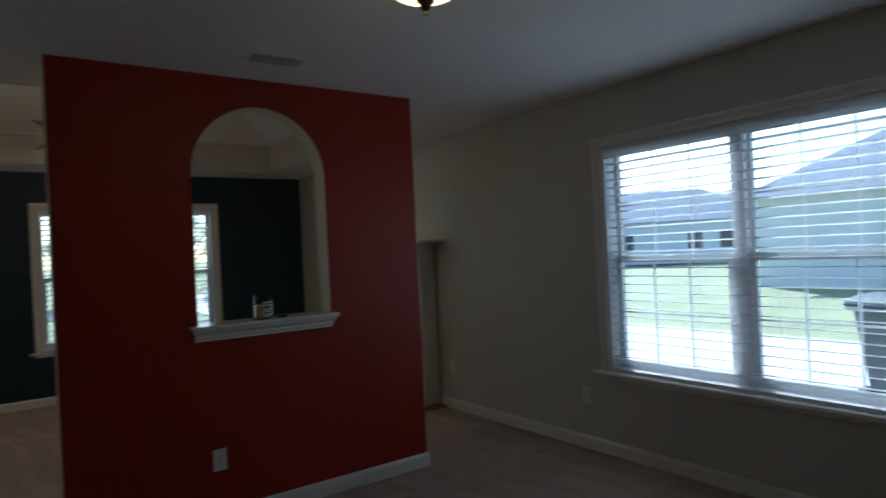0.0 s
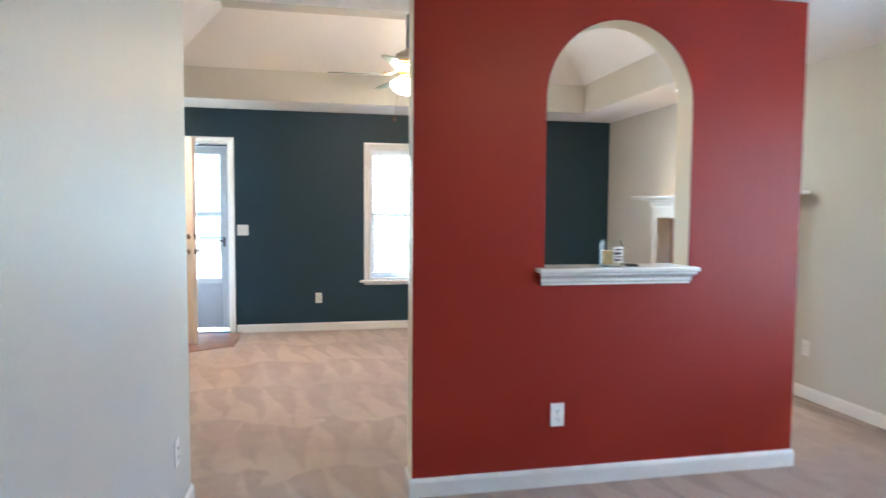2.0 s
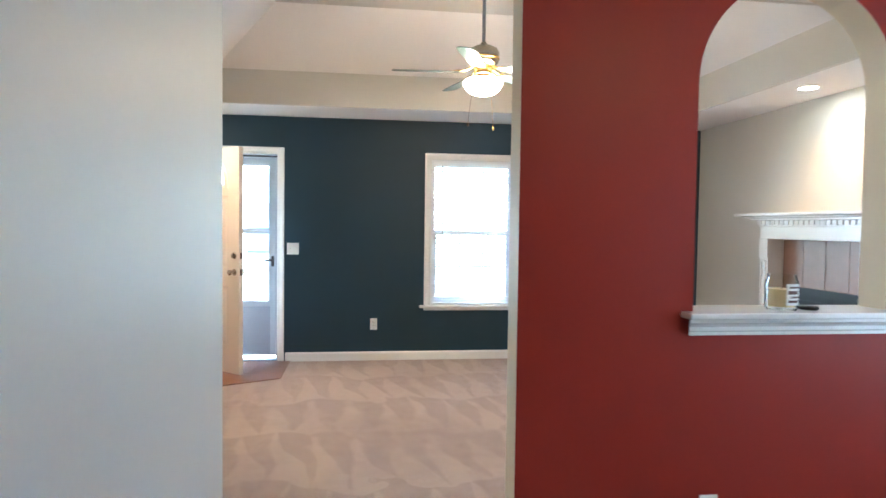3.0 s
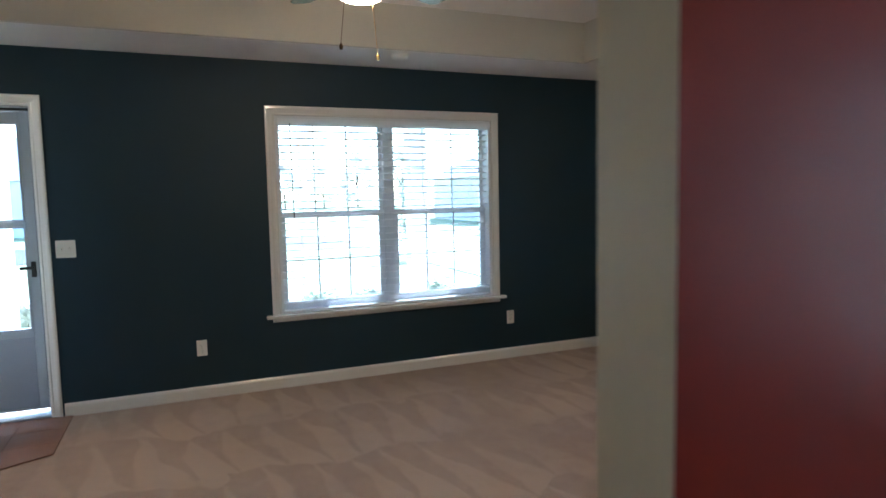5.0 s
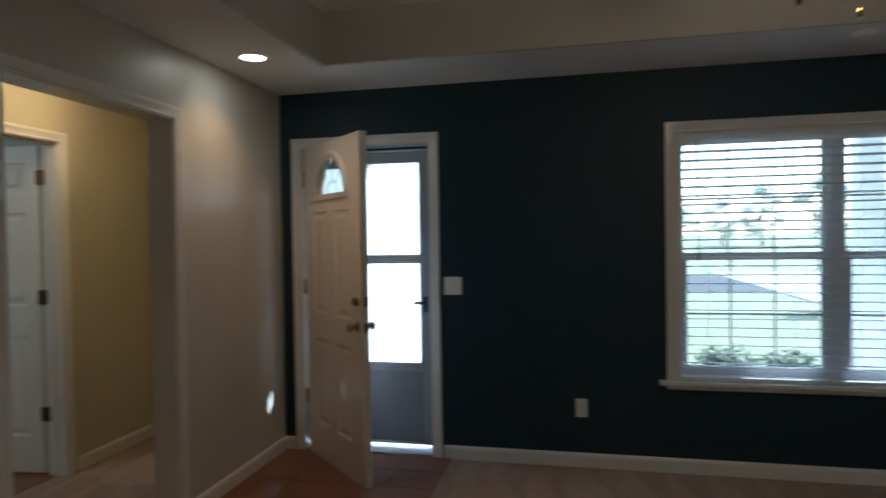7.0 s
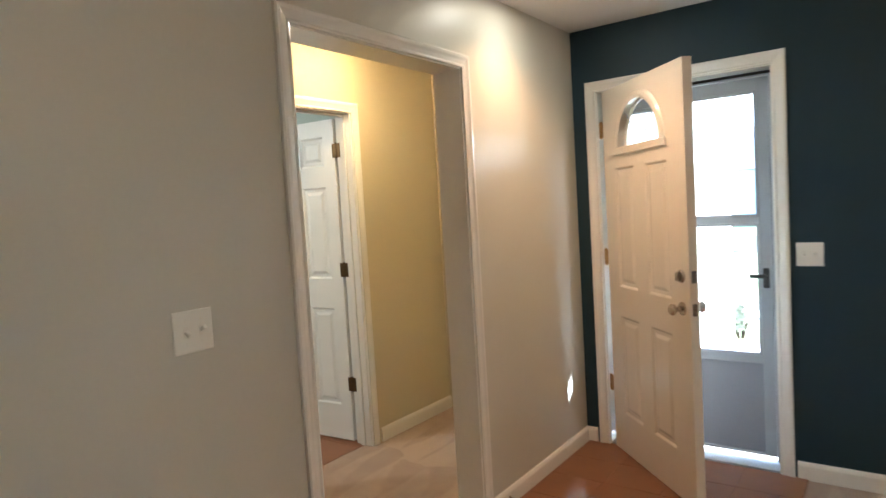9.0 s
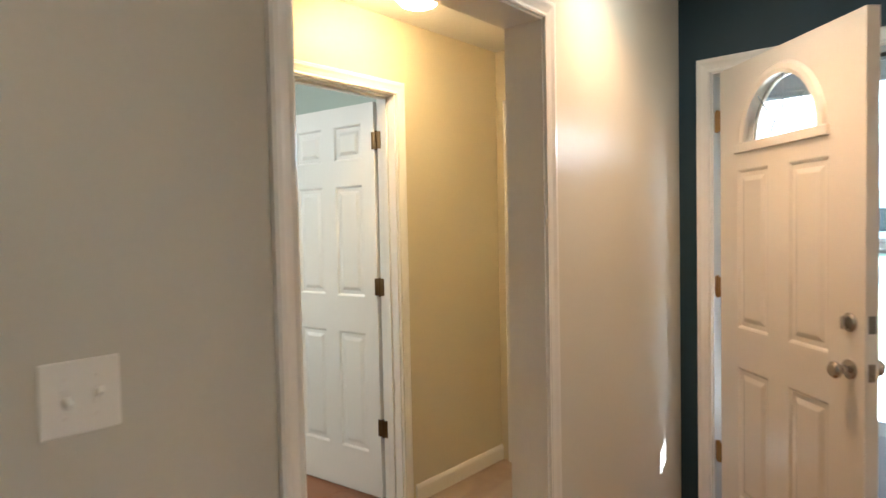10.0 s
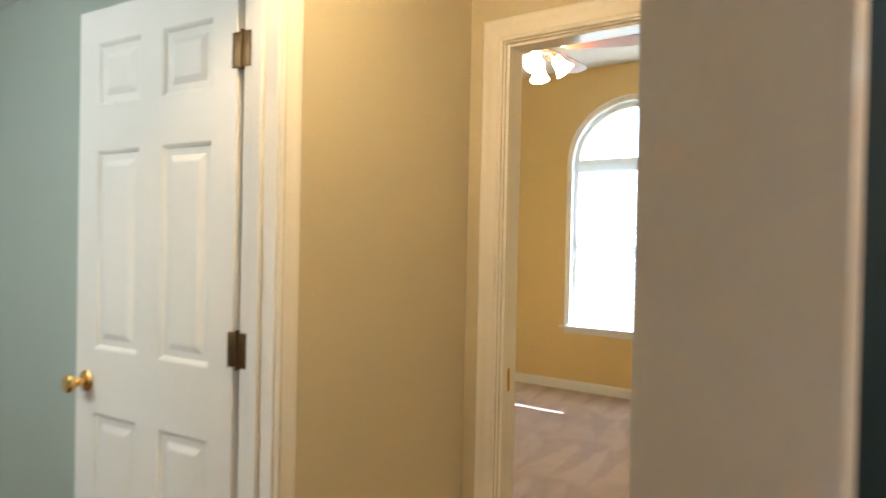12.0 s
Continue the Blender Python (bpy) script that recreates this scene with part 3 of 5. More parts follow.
# ---- windows ----
def frame_of(u0, u1, z0, z1, w, y0, y1, bevel=0.0):
    bm = bmesh.new()
    box(bm, u0, u0 + w, y0, y1, z0, z1)
    box(bm, u1 - w, u1, y0, y1, z0, z1)
    box(bm, u0 + w, u1 - w, y0, y1, z0, z0 + w)
    box(bm, u0 + w, u1 - w, y0, y1, z1 - w, z1)
    return bm


def twin_window(name, m, label):
    """Two double-hung sashes side by side in one cased opening, with grilles; local x along the wall, y outwards."""
    win = thing(name, m, label, "window", kind="structure")
    w, z0, z1 = WIN_W, WIN_Z0, WIN_Z1
    part("casing", sweep(bmesh.new(), casing_path(0, w, z1, z0), grow(CASING, 0.068), on_wall), TRIM, win, "white moulded casing")
    bm = one_box(-0.115, w + 0.115, -0.055, 0, z0 - 0.026, z0, 0.006)
    box(bm, 0, w, 0, 0.10, z0 - 0.026, z0 - 0.001)
    part("window_sill", bm, TRIM, win, "white projecting stool")
    part("apron", one_box(-0.07, w + 0.07, -0.014, 0, z0 - 0.056, z0 - 0.026, 0.003), TRIM, win)
    bm = frame_of(0, w, z0, z1, 0.02, 0.002, 0.155)
    part("window_frame", bm, VINYL, win, "white jamb lining")
    mid = w / 2
    part("mullion", one_box(mid - 0.036, mid + 0.036, 0.075, 0.155, z0 + 0.02, z1 - 0.02), VINYL, win)
    rail = 1.308
    for a, b in ((0.02, mid - 0.036), (mid + 0.036, w - 0.02)):
        for s0, s1, y, e in ((rail - 0.02, z1 - 0.02, 0.12, 0.028), (z0 + 0.02, rail + 0.022, 0.085, 0.045)):
            sash = part("sash", frame_of(a, b, s0, s1, e, y, y + 0.032), VINYL, win)
            pane = part("pane", one_box(a + e, b - e, y + 0.014, y + 0.018, s0 + e, s1 - e), GLASS, sash)
            pane.visible_shadow = False
            bm = bmesh.new()
            for k in (1, 2):
                u = a + e + (b - a - 2 * e) * k / 3
                box(bm, u - 0.006, u + 0.006, y + 0.006, y + 0.012, s0 + e, s1 - e)
            zc = (s0 + s1) / 2
            box(bm, a + e, b - e, y + 0.005, y + 0.0115, zc - 0.006, zc + 0.006)
            part("grille", bm, VINYL, sash)
        part("sash_lock", one_box((a + b) / 2 - 0.03, (a + b) / 2 + 0.03, 0.07, 0.085, rail + 0.004, rail + 0.02, 0.004), VINYL, win)
    return win


twin_window("window_1", pose(LIV_U, FRONT, 0), "white double window with grilles in the teal wall")
twin_window("window_2", pose(RIGHT, -DIN_U, 0, 0, 0, -90), "white double window with grilles in the greige wall")


def blinds(m, label, width=WIN_W - 0.044, top=WIN_Z1 - 0.004, bottom=0.635, wand=True, tilt=-9.0, spacing=0.055):
    """Horizontal slat blinds hung inside the opening: valance, slats, bottom rail, ladder cords and wand."""
    b = thing("window_blinds", m, label, "blinds", "slatted window blinds")
    bm = one_box(0.0, width, 0.004, 0.012, top - 0.072, top, 0.003)
    box(bm, 0.0, width, 0.0125, 0.05, top - 0.045, top)
    part("valance", bm, BLIND, b, "white valance")
    slat = bmesh.new()
    pts = [(-0.025, 0.0), (-0.0125, 0.002), (0.0, 0.0028), (0.0125, 0.002), (0.025, 0.0)]
    rows = [[slat.verts.new((x, y, z + o)) for y, z in pts] for x in (0, width) for o in (0, 0.003)]
    for j in range(4):
        slat.faces.new((rows[0][j], rows[0][j + 1], rows[2][j + 1], rows[2][j]))
        slat.faces.new((rows[1][j], rows[1][j + 1], rows[3][j + 1], rows[3][j]))
    for j in (0, 4):
        slat.faces.new((rows[0][j], rows[1][j], rows[3][j], rows[2][j]))
    me = mesh_of(slat, "slat", BLIND)
    n = int((top - 0.085 - bottom) / spacing)
    for i in range(n):
        z = bottom + 0.03 + i * (top - 0.085 - bottom) / n
        part("slat", me, BLIND, b, m=pose(0, 0.038, z, tilt + random.uniform(-1.2, 1.2), random.uniform(-0.06, 0.06), 0))
    part("bottom_rail", one_box(0, width, 0.012, 0.064, bottom - 0.004, bottom + 0.014, 0.004), BLIND, b)
    for k in range(4):
        u = width * (0.09 + 0.82 * k / 3)
        bm = bmesh.new()
        rod(bm, (u, 0.0065, bottom), (u, 0.0065, top - 0.05), 0.0012, 5)
        rod(bm, (u, 0.0685, bottom), (u, 0.0685, top - 0.05), 0.0012, 5)
        part("ladder_cord", bm, PAPER, b)
    if wand:
        part("wand", rod(bmesh.new(), (0.09, 0.0, top - 0.055), (0.098, -0.004, top - 0.76), 0.004, 6), BLACKMETAL, b, "thin dark tilt wand")
        bm = rod(bmesh.new(), (width - 0.06, 0.0, top - 0.055), (width - 0.062, -0.002, top - 0.70), 0.0016, 5)
        turned([(0.001, 0.0), (0.006, -0.008), (0.007, -0.03), (0.001, -0.035)], 8, bm=bm, at=(width - 0.062, -0.002, top - 0.70))
        part("pull_cord", bm, PAPER, b)
    return b


blinds(pose(LIV_U + 0.022, FRONT, 0), "white slatted blinds, open, in the living room window", tilt=-8.0, spacing=0.053)
blinds(pose(RIGHT, -DIN_U - 0.022, 0, 0, 0, -90), "white slatted blinds, open, in the dining room window", tilt=-8.0, spacing=0.053)

# arched bedroom window
win = thing("window_3", pose(BWX, BED_FRONT, 0), "white arched window in the yellow bedroom wall", "window", kind="structure")
arc = [(BWA * math.cos(a), BWS + BWB * math.sin(a)) for a in [math.pi * i / 24 for i in range(24, -1, -1)]]
part("casing", sweep(bmesh.new(), [(-BWA, BWZ0)] + arc + [(BWA, BWZ0)], grow(CASING, 0.055), on_wall), TRIM, win, "white arched casing")
part("window_sill", one_box(-BWA - 0.09, BWA + 0.09, -0.05, 0.002, BWZ0 - 0.026, BWZ0, 0.005), TRIM, win)
part("apron", one_box(-BWA - 0.05, BWA + 0.05, -0.013, 0, BWZ0 - 0.075, BWZ0 - 0.026, 0.003), TRIM, win)
part("window_frame", sweep(bmesh.new(), [(-BWA + 0.04, BWZ0)] + [(x * 0.92, BWS + (z - BWS) * 0.91) for x, z in arc] + [(BWA - 0.04, BWZ0)], [(0, -0.05), (0, -0.12), (0.038, -0.12), (0.038, -0.05)], on_wall), VINYL, win)
part("transom", one_box(-BWA + 0.04, BWA - 0.04, 0.05, 0.12, BWS - 0.03, BWS + 0.02), VINYL, win)
part("meeting_rail", one_box(-BWA + 0.04, BWA - 0.04, 0.06, 0.12, 1.36, 1.40), VINYL, win)
pane = part("pane", one_box(-BWA + 0.04, BWA - 0.04, 0.09, 0.094, BWZ0, BWS - 0.03), GLASS, win)
pane.visible_shadow = False
bm = bmesh.new()
f = bm.faces.new([bm.verts.new((x * 0.92, 0.09, BWS + (z - BWS) * 0.91)) for x, z in arc])
pane = part("pane", bm, GLASS, win)
pane.visible_shadow = False
blinds(pose(BWX - BWA + 0.045, BED_FRONT + 0.0, 0), "white slatted blinds, open, in the arched bedroom window", 2 * BWA - 0.09, BWS - 0.035, 0.735, False, -58.0)


# ---- door linings and casings ----
def cased(name, m, u0, u1, z1, depth, label, width=0.060, both=True, stop=None):
    """Jamb lining and moulded casing of an opening; local y runs through the wall."""
    d = thing(name, m, label, "door frame", kind="structure")
    bm = bmesh.new()
    box(bm, u0, u0 + 0.015, -0.001, depth + 0.001, 0, z1)
    box(bm, u1 - 0.015, u1, -0.001, depth + 0.001, 0, z1)
    box(bm, u0 + 0.015, u1 - 0.015, -0.001, depth + 0.001, z1 - 0.015, z1)
    part("jamb", bm, TRIM, d)
    if stop:
        bm = bmesh.new()
        box(bm, u0 + 0.0152, u0 + 0.026, stop, stop + 0.034, 0, z1 - 0.0152, 0.002)
        box(bm, u1 - 0.026, u1 - 0.0152, stop, stop + 0.034, 0, z1 - 0.0152, 0.002)
        box(bm, u0 + 0.0262, u1 - 0.0262, stop, stop + 0.034, z1 - 0.026, z1 - 0.0152, 0.002)
        part("door_stop", bm, TRIM, d)
    part("casing", sweep(bmesh.new(), casing_path(u0 + 0.008, u1 - 0.008, z1 - 0.008), grow(CASING, width), on_wall), TRIM, d, "white moulded casing")
    if both:
        part("casing", sweep(bmesh.new(), casing_path(u0 + 0.008, u1 - 0.008, z1 - 0.008), grow(CASING, width), lambda u, q, z: (u, depth + q, z)), TRIM, d, "white moulded casing")
    return d


cased("door_1", pose(LEFT, 0, 0, 0, 0, 90), OP_Y0, OP_Y1, OP_H, 0.14, "white cased opening without a door", 0.058, False)
bath_frame = cased("door_2", pose(HALL_X, 0, 0, 0, 0, 90), BDY0, BDY1, 2.08, 0.12, "white cased bathroom doorway", 0.060, True, 0.046)
cased("door_3", pose(0, HALL_END, 0), BRX0, BRX1, 2.08, 0.12, "white cased bedroom doorway", 0.075, True, 0.008)
front_frame = cased("door_4", pose(0, FRONT, 0), DOOR_X0, DOOR_X1, DOOR_H, 0.16, "white cased front doorway", 0.062, False)
part("strike_plate", one_box(BRX0 + 0.0152, BRX0 + 0.017, 0.045, 0.075, 0.88, 0.96), BRASS, bpy.data.objects["door_3"], "brass strike plate")
part("threshold", one_box(DOOR_X0, DOOR_X1, 0.0, 0.16, 0.001, 0.018, 0.004), ALU, front_frame, "aluminium threshold")


def leaf(bm, width, height, thick, panels, holes=()):
    """A door leaf in local coordinates: x from the hinge, y through the leaf; stiles and rails stay flush, panels are moulded on both faces."""
    us = sorted({0.0, width, *[p[0] for p in panels], *[p[1] for p in panels], *[h[0] for h in holes], *[h[1] for h in holes]})
    zs = sorted({0.0, height, *[p[2] for p in panels], *[p[3] for p in panels], *[h[2] for h in holes], *[h[3] for h in holes]})
    for y, s in ((0.0, 1), (thick, -1)):
        for a, b in zip(us, us[1:]):
            for c, d in zip(zs, zs[1:]):
                mu, mz = (a + b) / 2, (c + d) / 2
                if any(p[0] < mu < p[1] and p[2] < mz < p[3] for p in (*panels, *holes)):
                    continue
                bm.faces.new([bm.verts.new(q) for q in ((a, y, c), (b, y, c), (b, y, d), (a, y, d))])
        for a, b, c, d in panels:
            rings = []
            for inset, depth in ((0, 0), (0.006, 0.003), (0.012, 0.009), (0.030, 0.009), (0.046, 0.002), (0.050, 0.001)):
                rings.append([bm.verts.new(q) for q in ((a + inset, y + s * depth, c + inset), (b - inset, y + s * depth, c + inset), (b - inset, y + s * depth, d - inset), (a + inset, y + s * depth, d - inset))])
            for r, q in zip(rings, rings[1:]):
                for i in range(4):
                    bm.faces.new((r[i], r[(i + 1) % 4], q[(i + 1) % 4], q[i]))
            bm.faces.new(rings[-1])
    for q in (((0, 0, 0), (0, thick, 0), (0, thick, height), (0, 0, height)), ((width, 0, 0), (width, thick, 0), (width, thick, height), (width, 0, height)), ((0, 0, height), (width, 0, height), (width, thick, height), (0, thick, height)), ((0, 0, 0), (width, 0, 0), (width, thick, 0), (0, thick, 0))):
        bm.faces.new([bm.verts.new(p) for p in q])
    bmesh.ops.remove_doubles(bm, verts=bm.verts, dist=1e-5)
    return bm


def knob(mat, parent, u, z, y_face, out):
    prof = [(0.0, 0.0), (0.031, 0.0), (0.032, 0.004), (0.026, 0.009), (0.012, 0.012), (0.011, 0.030), (0.018, 0.036), (0.026, 0.046), (0.027, 0.056), (0.020, 0.064), (0.0, 0.066)]
    part("door_knob", turned([(r, h * out) for r, h in prof], 24, "y", at=(u, y_face, z)), mat, parent, "round metal door knob", smooth=True)


def hinge(parent, mat, x, y, z, reach=0.022):
    bm = rod(bmesh.new(), (x, y, z - 0.045), (x, y, z + 0.045), 0.0065, 10)
    for dz in (-0.047, 0.047):
        turned([(0.0, -0.004), (0.006, -0.002), (0.006, 0.002), (0.0, 0.004)], 8, bm=bm, at=(x, y, z + dz))
    box(bm, x - reach, x - 0.004, y - 0.003, y + 0.003, z - 0.044, z + 0.044, 0.001)
    box(bm, x + 0.004, x + reach, y - 0.003, y + 0.003, z - 0.044, z + 0.044, 0.001)
    part("hinge", bm, mat, parent, "brass butt hinge", smooth=True)


# bathroom door, six panels, open into the bathroom
BW = 0.674
six = [(a, b, c, d) for a, b in ((0.088, 0.289), (0.383, 0.584)) for c, d in ((0.225, 0.855), (1.045, 1.63), (1.76, 1.945))]
bath_door = thing("bathroom_door", Matrix.Translation((-3.636, 7.196, 0.012)) @ pose(0, 0, 0, 0, 0, 184.5), "white six-panel bathroom door, standing open", "door")
part("leaf", leaf(bmesh.new(), BW, 2.045, 0.035, six), DOORWHITE, bath_door)
knob(BRASS, bath_door, BW - 0.056, 0.945, 0.035, 1)
knob(BRASS, bath_door, BW - 0.056, 0.945, 0.0, -1)
part("latch_plate", one_box(BW, BW + 0.0015, 0.006, 0.029, 0.917, 0.973), BRASS, bath_door, "brass latch plate")
for z in (0.370, 1.102, 1.848):
    hinge(bath_door, OLDBRASS, -0.018, 0.036, z, 0.032)

# front door with a fan light, open inwards
FW, FH, FT = 0.834, 2.050, 0.044
LU, LA, LZ, LB = 0.402, 0.232, 1.715, 0.245
front_door = thing("front_door", Matrix.Translation((-2.160, 7.848, 0.012)) @ pose(0, 0, 0, 0, 0, -44.0), "cream painted steel front door with a leaded fan light, standing ajar", "door")
four = [(a, b, c, d) for a, b in ((0.130, 0.340), (0.462, 0.672)) for c, d in ((0.228, 0.790), (0.955, 1.615))]
bm = leaf(bmesh.new(), FW, FH, FT, four, [(LU - LA, LU + LA, LZ, LZ + LB + 0.03)])
arch_plate(bm, LU - LA, LU + LA, LZ + LB + 0.03, LU, LA, LZ, LB, 0.0, FT)
part("leaf", bm, FRONTDOOR, front_door)
halfround = [(LU - LA * math.cos(math.pi * i / 24), LZ + LB * math.sin(math.pi * i / 24)) for i in range(25)]
for y, s in ((0.0, 1), (FT, -1)):
    bm = sweep(bmesh.new(), halfround, [(-0.012, -0.004), (-0.012, 0.008), (0.004, 0.014), (0.022, 0.012), (0.032, 0.003), (0.032, -0.001)], lambda u, d, z, y=y, s=s: (u, y - s * d, z))
    box(bm, LU - LA - 0.045, LU + LA + 0.045, min(y - s * 0.014, y), max(y - s * 0.014, y), LZ - 0.032, LZ + 0.006, 0.004)
    part("light_trim", bm, FRONTDOOR, front_door, "moulded half-round light surround")
bm = bmesh.new()
bm.faces.new([bm.verts.new((u, FT / 2, z)) for u, z in halfround])
fan_pane = part("pane", bm, LEADED, front_door, "leaded fan light glass")
fan_pane.visible_shadow = False
bm = bmesh.new()
for a in (48, 90, 132):
    c, s = math.cos(radians(a)), math.sin(radians(a))
    rod(bm, (LU + 0.075 * c, FT / 2 - 0.003, LZ + 0.085 * s), (LU + LA * c, FT / 2 - 0.003, LZ + LB * s), 0.003, 6)
pts = [(LU + 0.075 * math.cos(math.pi * i / 10), LZ + 0.085 * math.sin(math.pi * i / 10)) for i in range(11)]
for p, q in zip(pts, pts[1:]):
    rod(bm, (p[0], FT / 2 - 0.003, p[1]), (q[0], FT / 2 - 0.003, q[1]), 0.003, 6)
part("leading", bm, ALU, fan_pane, "grey lead cames")
knob(NICKEL, front_door, FW - 0.064, 0.925, 0.0, -1)
knob(NICKEL, front_door, FW - 0.064, 0.925, FT, 1)
for y, s in ((0.0, -1), (FT, 1)):
    bm = turned([(0.0, 0.0), (0.030, 0.0), (0.031, 0.004 * s), (0.026, 0.012 * s), (0.0, 0.013 * s)], 24, "y", at=(FW - 0.064, y, 1.075))
    if s < 0:
        box(bm, FW - 0.070, FW - 0.058, y - 0.032, y - 0.012, 1.055, 1.095, 0.003)
    part("deadbolt", bm, NICKEL, front_door, "satin nickel deadbolt", smooth=True)
part("latch_plate", one_box(FW, FW + 0.0015, 0.010, 0.034, 0.897, 0.953), NICKEL, front_door)
part("latch_plate", one_box(FW, FW + 0.0015, 0.010, 0.034, 1.047, 1.103), NICKEL, front_door)
for z in (0.375, 1.115, 1.84):
    hinge(front_door, HINGEBRASS, -0.016, -0.005, z, 0.020)

# storm door in the front doorway
storm = thing("storm_door", pose(DOOR_X0 + 0.02, FRONT + 0.105, 0.012), "pale grey aluminium storm door with two glass panes, closed", "door")
SW, SH = DOOR_X1 - DOOR_X0 - 0.04, 2.045
bm = one_box(-0.004, 0.018, 0.0, 0.05, 0.007, SH + 0.005)
box(bm, SW - 0.018, SW + 0.004, 0.0, 0.05, 0.007, SH + 0.005)
box(bm, 0.018, SW - 0.018, 0.0, 0.05, SH - 0.017, SH + 0.005)
part("frame", bm, ALU, storm)
part("stile", one_box(0.022, 0.078, 0.008, 0.04, 0.030, SH - 0.02, 0.003), ALU, storm)
part("stile", one_box(SW - 0.078, SW - 0.022, 0.008, 0.04, 0.030, SH - 0.02, 0.003), ALU, storm)
for z0, z1 in ((SH - 0.085, SH - 0.02), (1.278, 1.308), (0.528, 0.573), (0.030, 0.045)):
    part("rail", one_box(0.078, SW - 0.078, 0.010, 0.038, z0, z1, 0.003), ALU, storm)
# black bar put in for the dark shadow line under the head
part("head_shadow_strip", one_box(0.0, SW, -0.006, -0.0005, SH - 0.010, SH + 0.004), RUBBER, storm, "black strip drawn for the shadow line at the door head")
part("kick_panel", one_box(0.078, SW - 0.078, 0.018, 0.032, 0.045, 0.528), KICK, storm, "plain grey kick panel")
for z0, z1 in ((0.573, 1.278), (1.308, SH - 0.085)):
    part("pane_frame", frame_of(0.079, SW - 0.079, z0 + 0.001, z1 - 0.001, 0.014, 0.006, 0.036), ALU, storm)
    pane = part("pane", one_box(0.092, SW - 0.092, 0.020, 0.023, z0 + 0.014, z1 - 0.014), GLASS, storm)
    pane.visible_shadow = False
bm = one_box(SW - 0.066, SW - 0.038, -0.004, 0.009, 0.935, 1.04, 0.004)
rod(bm, (SW - 0.052, 0.0, 1.0), (SW - 0.052, -0.03, 1.0), 0.007, 10)
box(bm, SW - 0.125, SW - 0.046, -0.04, -0.028, 0.99, 1.01, 0.004)
part("handle", bm, BLACKMETAL, storm, "black lever handle")
bm = rod(bmesh.new(), (0.10, -0.02, 1.93), (0.45, -0.03, 1.93), 0.014, 12)
part("closer", bm, ALU, storm, "grey pneumatic closer tube", smooth=True)


# ---- plates on the walls ----
def outlet(m, label="white duplex outlet on the wall"):
    o = thing("wall_outlet", m, label, "outlet", "wall outlets")
    part("plate", one_box(-0.0355, 0.0355, -0.006, 0, -0.058, 0.058, 0.003), PLASTIC, o)
    for z in (-0.0195, 0.0195):
        s = part("socket", one_box(-0.0165, 0.0165, -0.0085, -0.006, z - 0.014, z + 0.014, 0.002), PLASTIC, o)
        bm = one_box(-0.0085, -0.0060, -0.0092, -0.0084, z - 0.003, z + 0.007)
        box(bm, 0.0060, 0.0085, -0.0092, -0.0084, z - 0.002, z + 0.006)
        box(bm, -0.0025, 0.0025, -0.0092, -0.0084, z - 0.010, z - 0.006)
        part("slots", bm, DARKSLOT, s)
    part("screw", turned([(0.0, -0.0075), (0.003, -0.0075), (0.003, -0.006)], 8, "y"), NICKEL, o)
    return o


def switch_plate(m, label):
    s = thing("light_switch", m, label, "switch", "two-gang light switches")
    part("plate", one_box(-0.0585, 0.0585, -0.006, 0, -0.058, 0.058, 0.003), PLASTIC, s)
    for i, u in enumerate((-0.023, 0.023)):
        bm = one_box(u - 0.0065, u + 0.0065, -0.0072, -0.0058, -0.014, 0.014)
        part("slot", bm, PAPER, s)
        bm = one_box(-0.005, 0.005, -0.021, 0.0, -0.0055, 0.0055, 0.0018)
        bmesh.ops.transform(bm, matrix=pose(u, -0.006, 0.0, -28 if i else 28), verts=bm.verts)
        part("toggle", bm, PLASTIC, s)
        for z in (-0.03, 0.03):
            part("screw", turned([(0.0, -0.0075), (0.003, -0.0075), (0.003, -0.006)], 8, "y", at=(u, 0, z)), PAPER, s)
    return s


outlet(pose(0.786, RED_Y0, 0.358), "white duplex outlet on the red wall")
outlet(pose(-0.346, FRONT, 0.372), "white duplex outlet on the teal wall")
outlet(pose(2.18, FRONT, 0.362), "white duplex outlet on the teal wall")


def jack_plate(m, label):
    """A plain plate with one small round jack."""
    o = thing("jack_plate", m, label, "wall plate", "wall jack plates")
    part("plate", one_box(-0.0355, 0.0355, -0.006, 0, -0.058, 0.058, 0.003), PLASTIC, o)
    part("jack", turned([(0.0, -0.012), (0.004, -0.012), (0.0045, -0.006), (0.007, -0.0058)], 12, "y"), NICKEL, o, smooth=True)
    for z in (-0.042, 0.042):
        part("screw", turned([(0.0, -0.0075), (0.003, -0.0075), (0.003, -0.006)], 8, "y", at=(0, 0, z)), PAPER, o)


for y in (7.257, 7.124):
    jack_plate(pose(RIGHT, y, 0.372, 0, 0, -90), "white wall plate with one jack on the greige wall")
for y in (7.533, 4.655, 3.104):
    outlet(pose(RIGHT, y, 0.372, 0, 0, -90), "white duplex outlet on the greige wall")
outlet(pose(DIN_LEFT, 3.45, 0.350, 0, 0, 90), "white duplex outlet on the pale greige wall")
switch_plate(pose(-1.153, FRONT, 1.133), "white two-gang switch beside the front door")
switch_plate(pose(LEFT, 5.33, 1.170, 0, 0, 90), "white two-gang toggle switch beside the cased opening")

stop = thing("door_stop", pose(LEFT + 0.013, 6.90, 0.045), "spring door stop on the baseboard by the front door", "door stop")
part("spring", rod(turned([(0.0, 0.0), (0.012, 0.0), (0.012, 0.004), (0.0, 0.004)], 12, "x"), (0.003, 0, 0), (0.06, 0, -0.002), 0.006, 10), NICKEL, stop, smooth=True)
